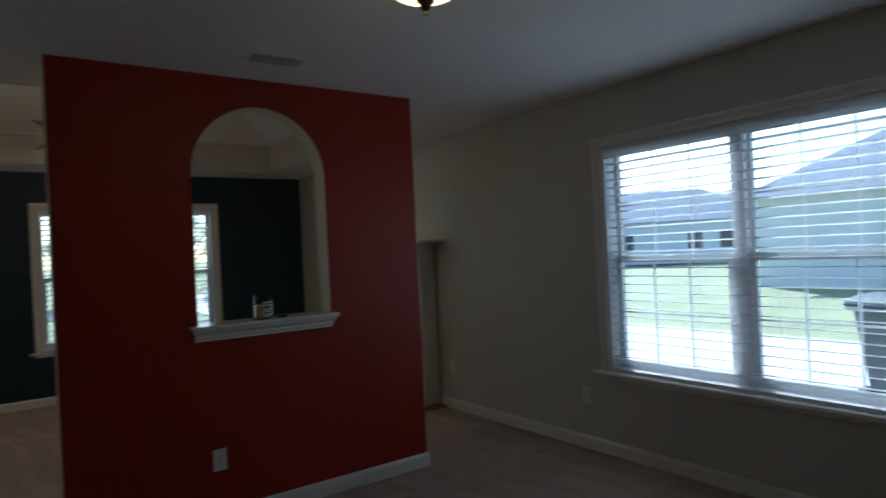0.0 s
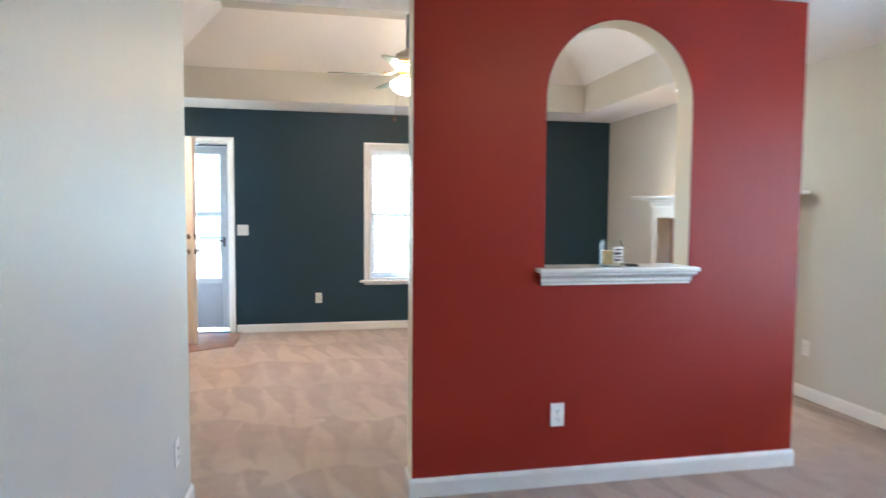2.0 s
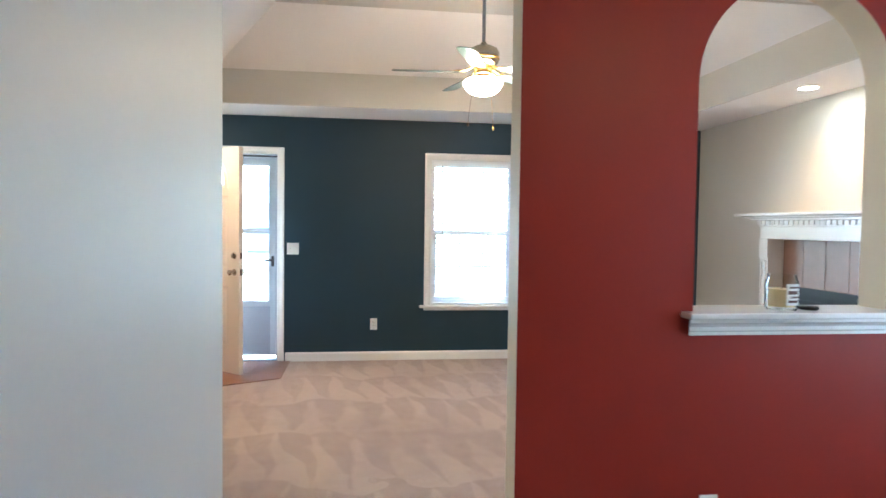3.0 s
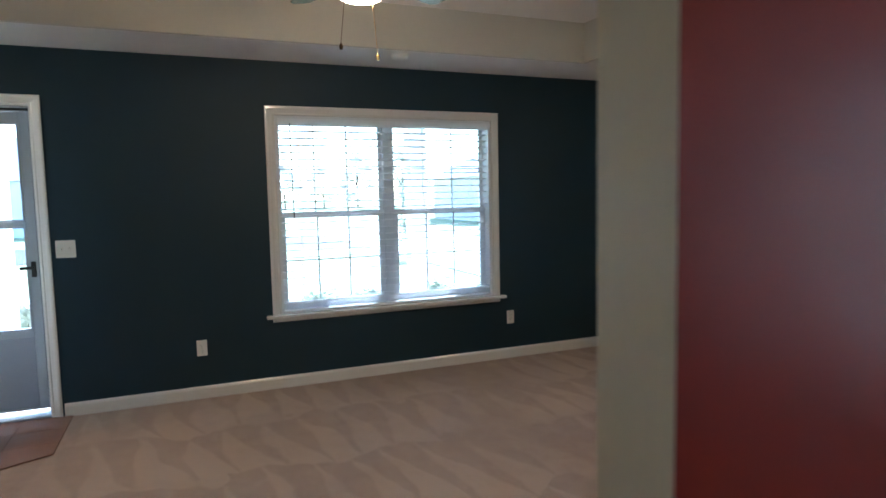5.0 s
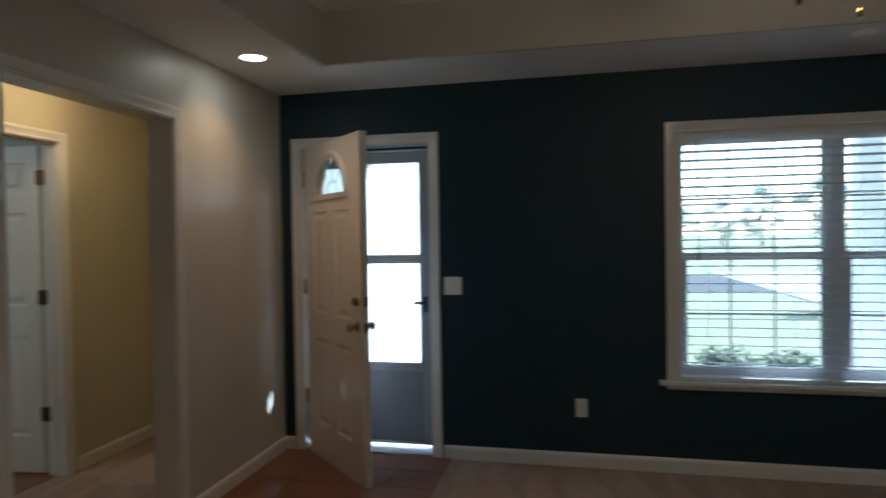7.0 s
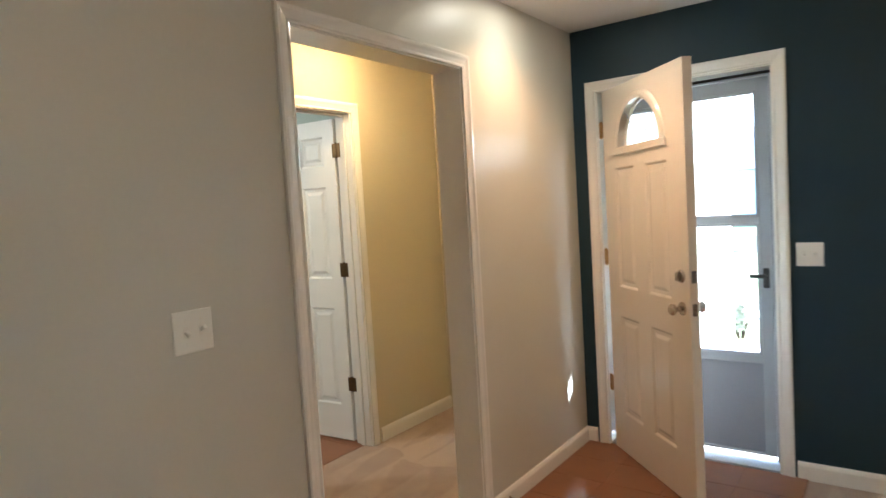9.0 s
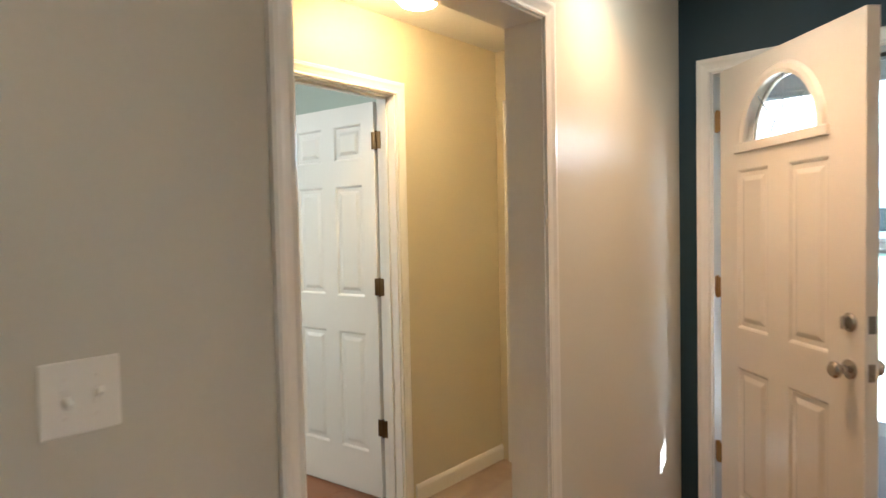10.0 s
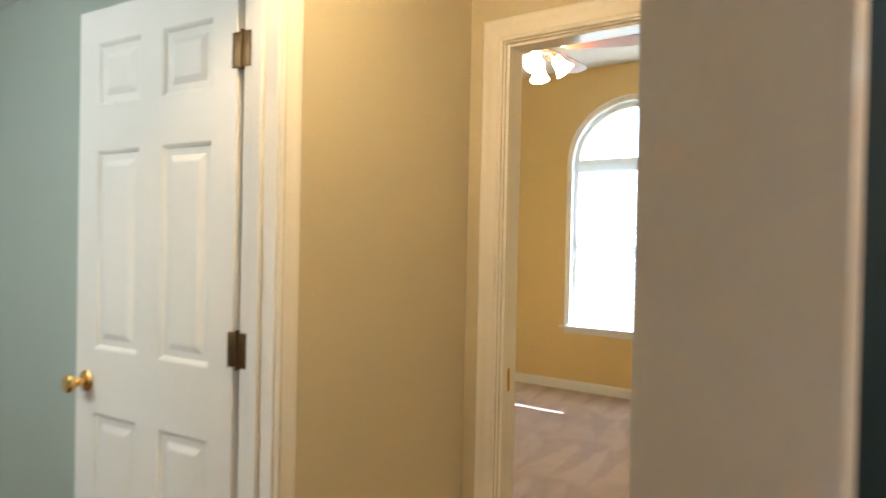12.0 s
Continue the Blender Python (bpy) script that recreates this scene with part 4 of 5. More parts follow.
part("tip", turned([(0.0, 0.06), (0.0085, 0.06), (0.0085, 0.074), (0.0, 0.077)], 12, "x"), PAPER, stop, "white rubber tip", smooth=True)

# ---- sill in the arch, and what stands on it ----
sill = thing("arch_sill", pose(ARCH_X, RED_Y0, 1.0), "white moulded sill shelf in the arched opening", "sill", kind="structure")
part("shelf", one_box(-0.430, 0.412, -0.070, t + 0.03, 0.0625, 0.085, 0.006), TRIM, sill)
bm = bmesh.new()
prof = [(0.0, 0.0), (0.014, 0.0), (0.014, 0.012), (0.024, 0.018), (0.024, 0.032), (0.036, 0.042), (0.052, 0.050), (0.052, 0.062), (0.0, 0.062)]
rings = [[bm.verts.new((sx * (0.39 + d * 0.45) - 0.009, -d, z)) for d, z in prof] for sx in (-1, 1)]
for j in range(len(prof)):
    k = (j + 1) % len(prof)
    bm.faces.new((rings[0][j], rings[0][k], rings[1][k], rings[1][j]))
bm.faces.new(rings[0])
bm.faces.new(rings[1])
part("moulding", bm, TRIM, sill, "stepped crown moulding under the shelf")

jar = thing("candle_jar", pose(1.072, 3.635, 1.0852) @ Matrix.Diagonal((1.3, 1.3, 1.18, 1)), "clear glass candle jar, half burnt, with a white label", "candle jar")
part("glass", turned([(0.0, 0.0), (0.038, 0.0), (0.042, 0.006), (0.042, 0.092), (0.037, 0.100), (0.037, 0.112), (0.0345, 0.112), (0.0345, 0.1), (0.039, 0.091), (0.039, 0.012), (0.0, 0.010)], 28), JARGLASS, jar, smooth=True)
part("wax", turned([(0.0, 0.012), (0.0375, 0.012), (0.0375, 0.066), (0.0, 0.064)], 24), WAX, jar, "cream wax", smooth=True)
part("wick", rod(bmesh.new(), (0, 0, 0.064), (0.002, 0, 0.076), 0.0012, 5), INK, jar)
bm = bmesh.new()
lab = [[bm.verts.new((0.0428 * math.sin(radians(a)), -0.0428 * math.cos(radians(a)), z)) for a in range(-20, 66, 8)] for z in (0.018, 0.084)]
for i in range(len(lab[0]) - 1):
    bm.faces.new((lab[0][i], lab[0][i + 1], lab[1][i + 1], lab[1][i]))
paper = part("label", bm, PAPER, jar, "white paper label with brown bars")
bm = bmesh.new()
for z0, z1, a0, a1 in ((0.07, 0.076, -8, 45), (0.052, 0.063, -14, 30), (0.040, 0.046, -5, 52), (0.026, 0.034, -12, 36)):
    rows = [[bm.verts.new((0.0433 * math.sin(radians(a)), -0.0433 * math.cos(radians(a)), z)) for a in (a0, (a0 * 2 + a1) / 3, (a0 + a1 * 2) / 3, a1)] for z in (z0, z1)]
    for i in range(3):
        bm.faces.new((rows[0][i], rows[0][i + 1], rows[1][i + 1], rows[1][i]))
part("print", bm, INK, paper)
lid = tagged(part("jar_lid", turned([(0.0, 0.0), (0.033, 0.0), (0.035, 0.003), (0.035, 0.010), (0.031, 0.013), (0.0, 0.013)], 24), BLACKMETAL, None, "black metal jar lid lying beside the candle jar", True, pose(1.185, 3.640, 1.0852)), category="jar lid")

# ---- ceiling fixtures ----
vent = thing("ceiling_vent", pose(1.045, 3.20, CEIL), "white louvred ceiling air vent", "air vent")
bm = frame_of(-0.155, 0.155, -0.085, 0.085, 0.02, 0.0, 0.008)
bmesh.ops.rotate(bm, verts=bm.verts, cent=(0, 0, 0), matrix=Matrix.Rotation(radians(90), 3, "X"))
bmesh.ops.translate(bm, verts=bm.verts, vec=(0, 0, -0.0081))
part("frame", bm, PLASTIC, vent)
part("backing", one_box(-0.135, 0.135, -0.065, 0.065, -0.002, -0.0005), DARKSLOT, vent)
for i in range(9):
    y = -0.056 + i * 0.014
    bm = one_box(-0.135, 0.135, -0.005, 0.005, -0.0008, 0.0008)
    part("slat", bm, PLASTIC, vent, m=pose(0, y, -0.006, 35))

det = thing("smoke_detector", pose(1.065, 7.42, CEIL), "white round smoke detector on the soffit", "smoke detector")
part("body", turned([(0.0, -0.032), (0.045, -0.032), (0.058, -0.024), (0.062, -0.006), (0.065, 0.0)], 28), PLASTIC, det, smooth=True)


def can_light(x, y):
    c = thing("recessed_light", pose(x, y, CEIL), "lit recessed ceiling light with a white trim ring", "recessed light", "recessed ceiling lights")
    part("trim_ring", turned([(0.062, 0.0), (0.066, -0.005), (0.084, -0.006), (0.094, -0.001), (0.094, 0.0)], 32, caps=False), PLASTIC, c, smooth=True)
    part("bulb", turned([(0.0, -0.004), (0.045, -0.0035), (0.062, -0.001)], 28, caps=False), BULBDISC, c, "glowing flood bulb", smooth=True)


can_light(-2.065, 7.01)
can_light(2.815, 5.81)

bowl = thing("ceiling_bowl_light", pose(1.05, 1.86, CEIL), "lit amber glass bowl ceiling light with a bronze finial", "ceiling light")
part("canopy", turned([(0.0, 0.0), (0.075, 0.0), (0.078, -0.012), (0.06, -0.024), (0.012, -0.03), (0.010, -0.07)], 24), BRONZE, bowl, smooth=True)
part("bowl", turned([(0.0, -0.172), (0.05, -0.168), (0.10, -0.152), (0.145, -0.12), (0.165, -0.085), (0.170, -0.072), (0.163, -0.072), (0.14, -0.112), (0.095, -0.145), (0.0, -0.165)], 32), BOWL, bowl, "glowing amber alabaster bowl", smooth=True)
part("finial", turned([(0.0, -0.222), (0.008, -0.218), (0.006, -0.208), (0.012, -0.204), (0.017, -0.196), (0.020, -0.184), (0.030, -0.176), (0.032, -0.170), (0.0, -0.168)], 16), BRONZE, bowl, "dark bronze finial", smooth=True)

hall_light = thing("hall_ceiling_light", pose(-3.09, 6.93, CEIL), "lit frosted dome ceiling light in the hall", "ceiling light")
part("base", turned([(0.0, 0.0), (0.11, 0.0), (0.112, -0.02), (0.10, -0.026), (0.0, -0.026)], 28), BRASS, hall_light, smooth=True)
part("dome", turned([(0.0, -0.105), (0.04, -0.102), (0.075, -0.088), (0.098, -0.06), (0.105, -0.028), (0.10, -0.026)], 28), DOME, hall_light, "glowing frosted glass dome", smooth=True)


def ceiling_fan(m, label, rod_top, blades, start, blade_mat, radius, lights):
    """A five-bladed fan; local origin at the middle of the blade plane."""
    f = thing("ceiling_fan", m, label, "ceiling fan")
    part("canopy", turned([(0.0, rod_top), (0.068, rod_top), (0.070, rod_top - 0.02), (0.05, rod_top - 0.055), (0.016, rod_top - 0.07)], 24), BRASS if lights == "tulip" else ALU, f, smooth=True)
    part("down_rod", rod(bmesh.new(), (0, 0, 0.19), (0, 0, rod_top - 0.06), 0.0125, 12), ALU if lights != "tulip" else BRASS, f, smooth=True)
    part("motor", turned([(0.018, 0.215), (0.024, 0.20), (0.06, 0.185), (0.098, 0.165), (0.112, 0.14), (0.112, 0.10), (0.104, 0.085), (0.105, 0.07), (0.085, 0.05), (0.05, 0.042)], 32), NICKEL if lights != "tulip" else BRASS, f, "metal motor housing", smooth=True)
    part("band", turned([(0.106, 0.088), (0.1135, 0.092), (0.1135, 0.106), (0.106, 0.110)], 32, caps=False), BRASS, f, "brass band", smooth=True)
    part("switch_cup", turned([(0.05, 0.045), (0.062, 0.03), (0.064, 0.0), (0.055, -0.02), (0.04, -0.03)], 24), BRASS, f, "brass switch housing", smooth=True)
    bl = bmesh.new()
    outline = [(0.17, -0.045), (0.22, -0.052), (radius - 0.10, -0.066), (radius - 0.03, -0.060), (radius - 0.004, -0.036), (radius, 0.0), (radius - 0.004, 0.036), (radius - 0.03, 0.060), (radius - 0.10, 0.066), (0.22, 0.052), (0.17, 0.045)]
    lo, hi = [bl.verts.new((x, y, -0.003)) for x, y in outline], [bl.verts.new((x, y, 0.003)) for x, y in outline]
    bl.faces.new(lo)
    bl.faces.new(hi)
    for i in range(len(outline)):
        k = (i + 1) % len(outline)
        bl.faces.new((lo[i], lo[k], hi[k], hi[i]))
    bme = mesh_of(bl, "blade", blade_mat)
    ir = bmesh.new()
    for p, q in (((0.055, -0.012, 0.05), (0.13, -0.02, 0.012)), ((0.055, 0.012, 0.05), (0.13, 0.02, 0.012)), ((0.13, -0.02, 0.012), (0.21, -0.03, 0.006)), ((0.13, 0.02, 0.012), (0.21, 0.03, 0.006))):
        rod(ir, p, q, 0.007, 8)
    box(ir, 0.165, 0.225, -0.036, 0.036, 0.004, 0.009, 0.002)
    ime = mesh_of(ir, "blade_iron", BRASS, True)
    for k in range(blades):
        a = start + 360 / blades * k
        b = part("blade", bme, blade_mat, f, m=pose(0, 0, 0, 0, 0, a) @ pose(0, 0, 0, -10))
        part("blade_iron", ime, BRASS, b, "brass blade iron")
    if lights == "bowl":
        part("light_fitter", turned([(0.04, -0.028), (0.075, -0.032), (0.088, -0.040), (0.088, -0.050)], 28), BRASS, f, "brass light fitter", smooth=True)
        part("shade", turned([(0.0, -0.160), (0.04, -0.157), (0.085, -0.143), (0.118, -0.118), (0.136, -0.085), (0.138, -0.065), (0.122, -0.050), (0.09, -0.045)], 32), GLOBE, f, "lit frosted glass bowl shade", smooth=True)
        for x, y in ((-0.118, -0.084), (0.093, 0.074)):
            bm = rod(bmesh.new(), (x, y, -0.36), (x * 0.62, y * 0.62, -0.02), 0.0016, 5)
            turned([(0.0, -0.392), (0.007, -0.388), (0.009, -0.376), (0.005, -0.364), (0.0, -0.360)], 10, bm=bm, at=(x, y, 0))
            part("pull_chain", bm, BRASS if x > 0 else BRONZE, f, "metal pull chain", smooth=True)
    else:
        for k in range(4):
            a = radians(20 + 90 * k)
            c, s = math.cos(a), math.sin(a)
            arm = part("light_arm", rod(rod(bmesh.new(), (0.03 * c, 0.03 * s, -0.03), (0.09 * c, 0.09 * s, -0.05), 0.008, 8), (0.09 * c, 0.09 * s, -0.05), (0.11 * c, 0.11 * s, -0.075), 0.014, 10), BRASS, f, "brass lamp arm", smooth=True)
            sh = turned([(0.026, 0.0), (0.034, -0.018), (0.036, -0.045), (0.046, -0.075), (0.062, -0.10), (0.058, -0.10), (0.043, -0.075), (0.030, -0.02)], 16, caps=False)
            bmesh.ops.transform(sh, matrix=Matrix.Translation((0.108 * c, 0.108 * s, -0.072)) @ Matrix.Rotation(a, 4, "Z") @ Matrix.Rotation(radians(-38), 4, "Y"), verts=sh.verts)
            part("shade", sh, TULIP, arm, "lit tulip glass shade", smooth=True)
    return f


ceiling_fan(pose(0.370, 5.892, 2.462), "five-bladed ceiling fan with a lit frosted bowl and brass fittings", FLAT - 2.462, 5, 33.0, FANBLADE, 0.645, "bowl")
ceiling_fan(pose(-4.01, 9.62, 2.585), "brass ceiling fan with cherry blades and four lit tulip shades", 3.06 - 2.585, 5, 15.0, FANWOOD, 0.62, "tulip")

# ---- fireplace ----
FX, FY0, FY1 = RIGHT, 4.87, 6.555
fp = thing("fireplace", pose(FX, 0, 0, 0, 0, -90) @ Matrix.Diagonal((1, 1, 1.047, 1)), "white wooden mantel with dentils around a tiled black fireplace", "fireplace")
# local x = -y, local -y towards the room
A, B = -FY1, -FY0
for u0, u1 in ((A, A + 0.105), (B - 0.105, B)):
    bm = one_box(u0, u1, -0.165, -0.03, 0.0135, 1.245)
    leg = part("pilaster", bm, TRIM, fp, "white pilaster")
    bm = one_box(u0 - 0.012, u1 + 0.012, -0.180, -0.028, 0.0135, 0.135, 0.004)
    part("plinth", bm, TRIM, leg)
    bm = one_box(u0 - 0.004, u1 + 0.004, -0.176, -0.030, 1.09, 1.245, 0.003)
    part("capital", bm, TRIM, leg)
    bm = one_box(u0 + 0.018, u0 + 0.030, -0.176, -0.164, 0.16, 1.07, 0.003)
    box(bm, u1 - 0.030, u1 - 0.018, -0.176, -0.164, 0.16, 1.07, 0.003)
    box(bm, u0 + 0.0305, u1 - 0.0305, -0.176, -0.164, 1.055, 1.07, 0.002)
    box(bm, u0 + 0.0305, u1 - 0.0305, -0.176, -0.164, 0.16, 0.175, 0.002)
    part("panel_moulding", bm, TRIM, leg)
part("frieze", one_box(A, B, -0.170, -0.03, 1.2455, 1.345, 0.002), TRIM, fp)
bm = one_box(A - 0.005, B + 0.005, -0.185, -0.03, 1.3455, 1.358)
part("bed_moulding", bm, TRIM, fp)
n = int((B - A) / 0.058)
dent = mesh_of(one_box(-0.022, 0.022, -0.205, -0.185, 1.359, 1.394, 0.002), "dentil", TRIM)
for i in range(n):
    part("dentil", dent, TRIM, fp, m=pose(A + 0.03 + i * (B - A - 0.06) / (n - 1), 0, 0))
part("dentil_backing", one_box(A - 0.005, B + 0.005, -0.184, -0.03, 1.3585, 1.3955), TRIM, fp)
bm = one_box(A - 0.05, B + 0.05, -0.235, -0.03, 1.396, 1.414, 0.004)
box(bm, A - 0.10, B + 0.10, -0.262, -0.03, 1.4145, 1.428, 0.004)
part("cornice", bm, TRIM, fp)
part("mantel_shelf", one_box(A - 0.20, B + 0.20, -0.295, -0.002, 1.4285, 1.453, 0.005), TRIM, fp, "white mantel shelf")
bm = one_box(A - 0.0, A + 0.105, -0.03, -0.002, 0.0135, 1.428)
box(bm, B - 0.105, B, -0.03, -0.002, 0.0135, 1.428)
box(bm, A + 0.105, B - 0.105, -0.03, -0.002, 1.2455, 1.428)
part("back_board", bm, TRIM, fp)
I0, I1, IZ = -6.34, -5.085, 0.868
bm = one_box(A + 0.105, I0, -0.012, -0.002, 0.0135, 1.2455)
box(bm, I1, B - 0.105, -0.012, -0.002, 0.0135, 1.2455)
box(bm, I0, I1, -0.012, -0.002, IZ, 1.2455)
surround = part("surround", bm, GROUT, fp, "tiled surround")
cols = [A + 0.107 + k * (B - A - 0.214) / 6 for k in range(7)]
for a, b in zip(cols, cols[1:]):
    part("tile", one_box(a + 0.002, b - 0.002, -0.021, -0.012, IZ + 0.004, 1.2435, 0.0015), SURROUNDTILE, surround)
for a, b in ((A + 0.107, I0 - 0.004), (I1 + 0.004, B - 0.107)):
    for z0, z1 in ((0.0145, 0.44), (0.444, IZ)):
        part("tile", one_box(a + 0.002, b, -0.021, -0.012, z0, z1, 0.0015), SURROUNDTILE, surround)
part("insert_frame", frame_of(I0, I1, 0.0135, IZ, 0.05, -0.028, -0.002), FIREBLACK, fp, "black metal insert frame")
bm = one_box(I0 + 0.05, I1 - 0.05, -0.022, -0.004, 0.66, IZ - 0.05, 0.003)
for k in range(4):
    box(bm, I0 + 0.06, I1 - 0.06, -0.027, -0.021, 0.672 + k * 0.03, 0.684 + k * 0.03)
part("hood", bm, FIREBLACK, fp, "black louvred hood")
part("firebox_glass", one_box(I0 + 0.05, I1 - 0.05, -0.010, -0.005, 0.16, 0.66), DARKGLASS, fp, "dark firebox glass")
bm = frame_of(I0 + 0.05, I1 - 0.05, 0.15, 0.66, 0.03, -0.024, -0.006)
part("glass_frame", bm, FIREBLACK, fp)
bm = one_box(I0 + 0.05, I1 - 0.05, -0.020, -0.004, 0.0635, 0.15, 0.003)
box(bm, I0 + 0.07, I1 - 0.07, -0.026, -0.019, 0.135, 0.142)
part("lower_grille", bm, FIREBLACK, fp)

# ---- hard floors ----
def clip(poly, p, q):
    """Keeps the part of a polygon that lies to the left of the line p-q."""
    out = []
    side = lambda a: (q[0] - p[0]) * (a[1] - p[1]) - (q[1] - p[1]) * (a[0] - p[0])
    for a, b in zip(poly, poly[1:] + poly[:1]):
        sa, sb = side(a), side(b)
        if sa >= 0:
            out.append(a)
        if sa * sb < 0:
            k = sa / (sa - sb)
            out.append((a[0] + k * (b[0] - a[0]), a[1] + k * (b[1] - a[1])))
    return out


def slab(poly, z0, z1):
    bm = bmesh.new()
    lo, hi = [bm.verts.new((*p, z0)) for p in poly], [bm.verts.new((*p, z1)) for p in poly]
    bm.faces.new(hi)
    bm.faces.new(lo)
    for i in range(len(poly)):
        k = (i + 1) % len(poly)
        bm.faces.new((lo[i], lo[k], hi[k], hi[i]))
    return bm


def tiled(name, x0, x1, y0, y1, nx, ny, z, mat, label, cut=None, joint=0.0014):
    bed = [(x0, y0), (x1, y0), (x1, y1), (x0, y1)]
    bed = clip(bed, *cut) if cut else bed
    base = structure(name, slab(bed, z - 0.004, z), GROUT, label, category="floor")
    for i in range(nx):
        for j in range(ny):
            a, b = x0 + (x1 - x0) * i / nx + joint, x0 + (x1 - x0) * (i + 1) / nx - joint
            c, d = y0 + (y1 - y0) * j / ny + joint, y0 + (y1 - y0) * (j + 1) / ny - joint
            poly = [(a, c), (b, c), (b, d), (a, d)]
            poly = clip(poly, *cut) if cut else poly
            if len(poly) > 2:
                part("tile", slab(poly, z - 0.001, z + 0.0025), mat, base)


tiled("floor_entry", LEFT + 0.015, -1.178, 6.825, FRONT, 4, 4, 0.005, ENTRYTILE, "terracotta brown entry floor tiles", ((-1.76, 6.87), (-1.178, 7.155)))
tiled("floor_hearth", 2.645, RIGHT - 0.001, 4.74, 6.66, 2, 6, 0.010, HEARTHTILE, "brown tiled hearth")
tiled("floor_bath", BATH_X0, HALL_X - 0.06, BATH_Y0, BATH_Y1, 9, 8, 0.0, ENTRYTILE, "terracotta brown bathroom floor tiles")

# ---- bathroom ----
tub = thing("bathtub", pose(BATH_X0, 0, 0), "white acrylic bathtub along the bathroom wall", "bathtub")
TUBW = 0.74
bm = bmesh.new()
rim = [(0.0, 5.76), (TUBW, 5.76), (TUBW, BATH_Y1), (0.0, BATH_Y1)]
inner = [(0.09, 5.88), (TUBW - 0.09, 5.88), (TUBW - 0.09, BATH_Y1 - 0.12), (0.09, BATH_Y1 - 0.12)]
deep = [(0.15, 6.0), (TUBW - 0.15, 6.0), (TUBW - 0.15, BATH_Y1 - 0.2), (0.15, BATH_Y1 - 0.2)]
r0, r1, r2, r3 = ([bm.verts.new((*p, z)) for p in ring] for ring, z in ((rim, 0.003), (rim, 0.46), (inner, 0.455), (deep, 0.12)))
for a, b in ((r0, r1), (r1, r2), (r2, r3)):
    for i in range(4):
        bm.faces.new((a[i], a[(i + 1) % 4], b[(i + 1) % 4], b[i]))
bm.faces.new(r3)
bm.faces.new(r0)
bmesh.ops.bevel(bm, geom=[e for e in bm.edges if e.calc_length() > 0.2], offset=0.012, segments=2, affect="EDGES")
part("basin", bm, TUBWHITE, tub, smooth=True)
sur = thing("shower_surround", pose(BATH_X0, 0, 0), "white acrylic shower surround panels above the tub", "shower surround")
part("end_panel", one_box(0.0, TUBW + 0.01, BATH_Y1 - 0.02, BATH_Y1 - 0.001, 0.462, 1.83, 0.006), TUBWHITE, sur)
part("long_panel", one_box(0.001, 0.02, 5.76, BATH_Y1 - 0.0205, 0.462, 1.83, 0.006), TUBWHITE, sur)
mixer = thing("shower_mixer", pose(BATH_X0 + 0.50, BATH_Y1 - 0.0205, 1.0), "chrome single-lever shower mixer", "tap")
part("escutcheon", turned([(0.0, -0.006), (0.075, -0.006), (0.085, 0.0)], 28, "y"), CHROME, mixer, smooth=True)
part("lever", rod(rod(bmesh.new(), (0, 0, 0), (0, -0.05, 0), 0.018, 14), (0, -0.045, 0), (0.02, -0.055, -0.08), 0.008, 10), CHROME, mixer, smooth=True)
spout = tagged(part("tub_spout", rod(turned([(0.0, -0.004), (0.034, -0.004), (0.036, 0.0)], 20, "y"), (0, 0, 0), (0, -0.14, -0.015), 0.022, 16), CHROME, None, "chrome tub spout on the surround", True, pose(BATH_X0 + 0.50, BATH_Y1 - 0.0205, 0.70)), category="tap")
shower = thing("shower_spray", pose(BATH_X0 + 0.50, BATH_Y1 - 0.001, 1.99), "chrome shower head on a bent arm", "shower head")
part("arm", rod(rod(turned([(0.0, -0.004), (0.026, -0.004), (0.028, 0.0)], 18, "y"), (0, 0, 0), (0, -0.09, 0.005), 0.009, 10), (0, -0.09, 0.005), (0, -0.15, -0.05), 0.009, 10), CHROME, shower, smooth=True)
hd = turned([(0.012, 0.0), (0.016, -0.02), (0.036, -0.045), (0.036, -0.052), (0.0, -0.052)], 20)
bmesh.ops.transform(hd, matrix=pose(0, -0.15, -0.05, -35), verts=hd.verts)
part("head", hd, CHROME, shower, smooth=True)

# ---- outdoors: porch ----
structure("porch_slab", one_box(-2.33, 3.6, 8.031, 10.0, -0.29, -0.06, 0.01), CONCRETE, "pale concrete porch slab", category="porch")
bm = one_box(-2.33, 4.6, 8.031, 10.2, 2.50, 2.62)
box(bm, -2.33, 4.6, 9.70, 9.90, 2.42, 2.4995)
structure("porch_ceiling", bm, PORCHWHITE, "white porch ceiling and beam", category="porch")
bm = bmesh.new()
rf = [bm.verts.new(p) for p in ((-2.4, 8.03, 3.2), (4.7, 8.03, 3.2), (4.7, 10.24, 2.63), (-2.4, 10.24, 2.63), (-2.4, 8.03, 2.63), (4.7, 8.03, 2.63))]
bm.faces.new((rf[0], rf[1], rf[2], rf[3]))
bm.faces.new((rf[0], rf[3], rf[4]))
bm.faces.new((rf[1], rf[5], rf[2]))
structure("porch_roof", bm, SHINGLE, "grey shingled porch roof", category="roof")


def column(x):
    c = thing("porch_column", pose(x, 9.80, -0.06), "square white porch column", "column", "porch columns")
    part("shaft", one_box(-0.10, 0.10, -0.10, 0.10, 0.12, 2.38, 0.01), PORCHWHITE, c)
    part("plinth", one_box(-0.13, 0.13, -0.13, 0.13, 0.0, 0.12, 0.01), PORCHWHITE, c)
    part("capital", one_box(-0.13, 0.13, -0.13, 0.13, 2.38, 2.479, 0.01), PORCHWHITE, c)


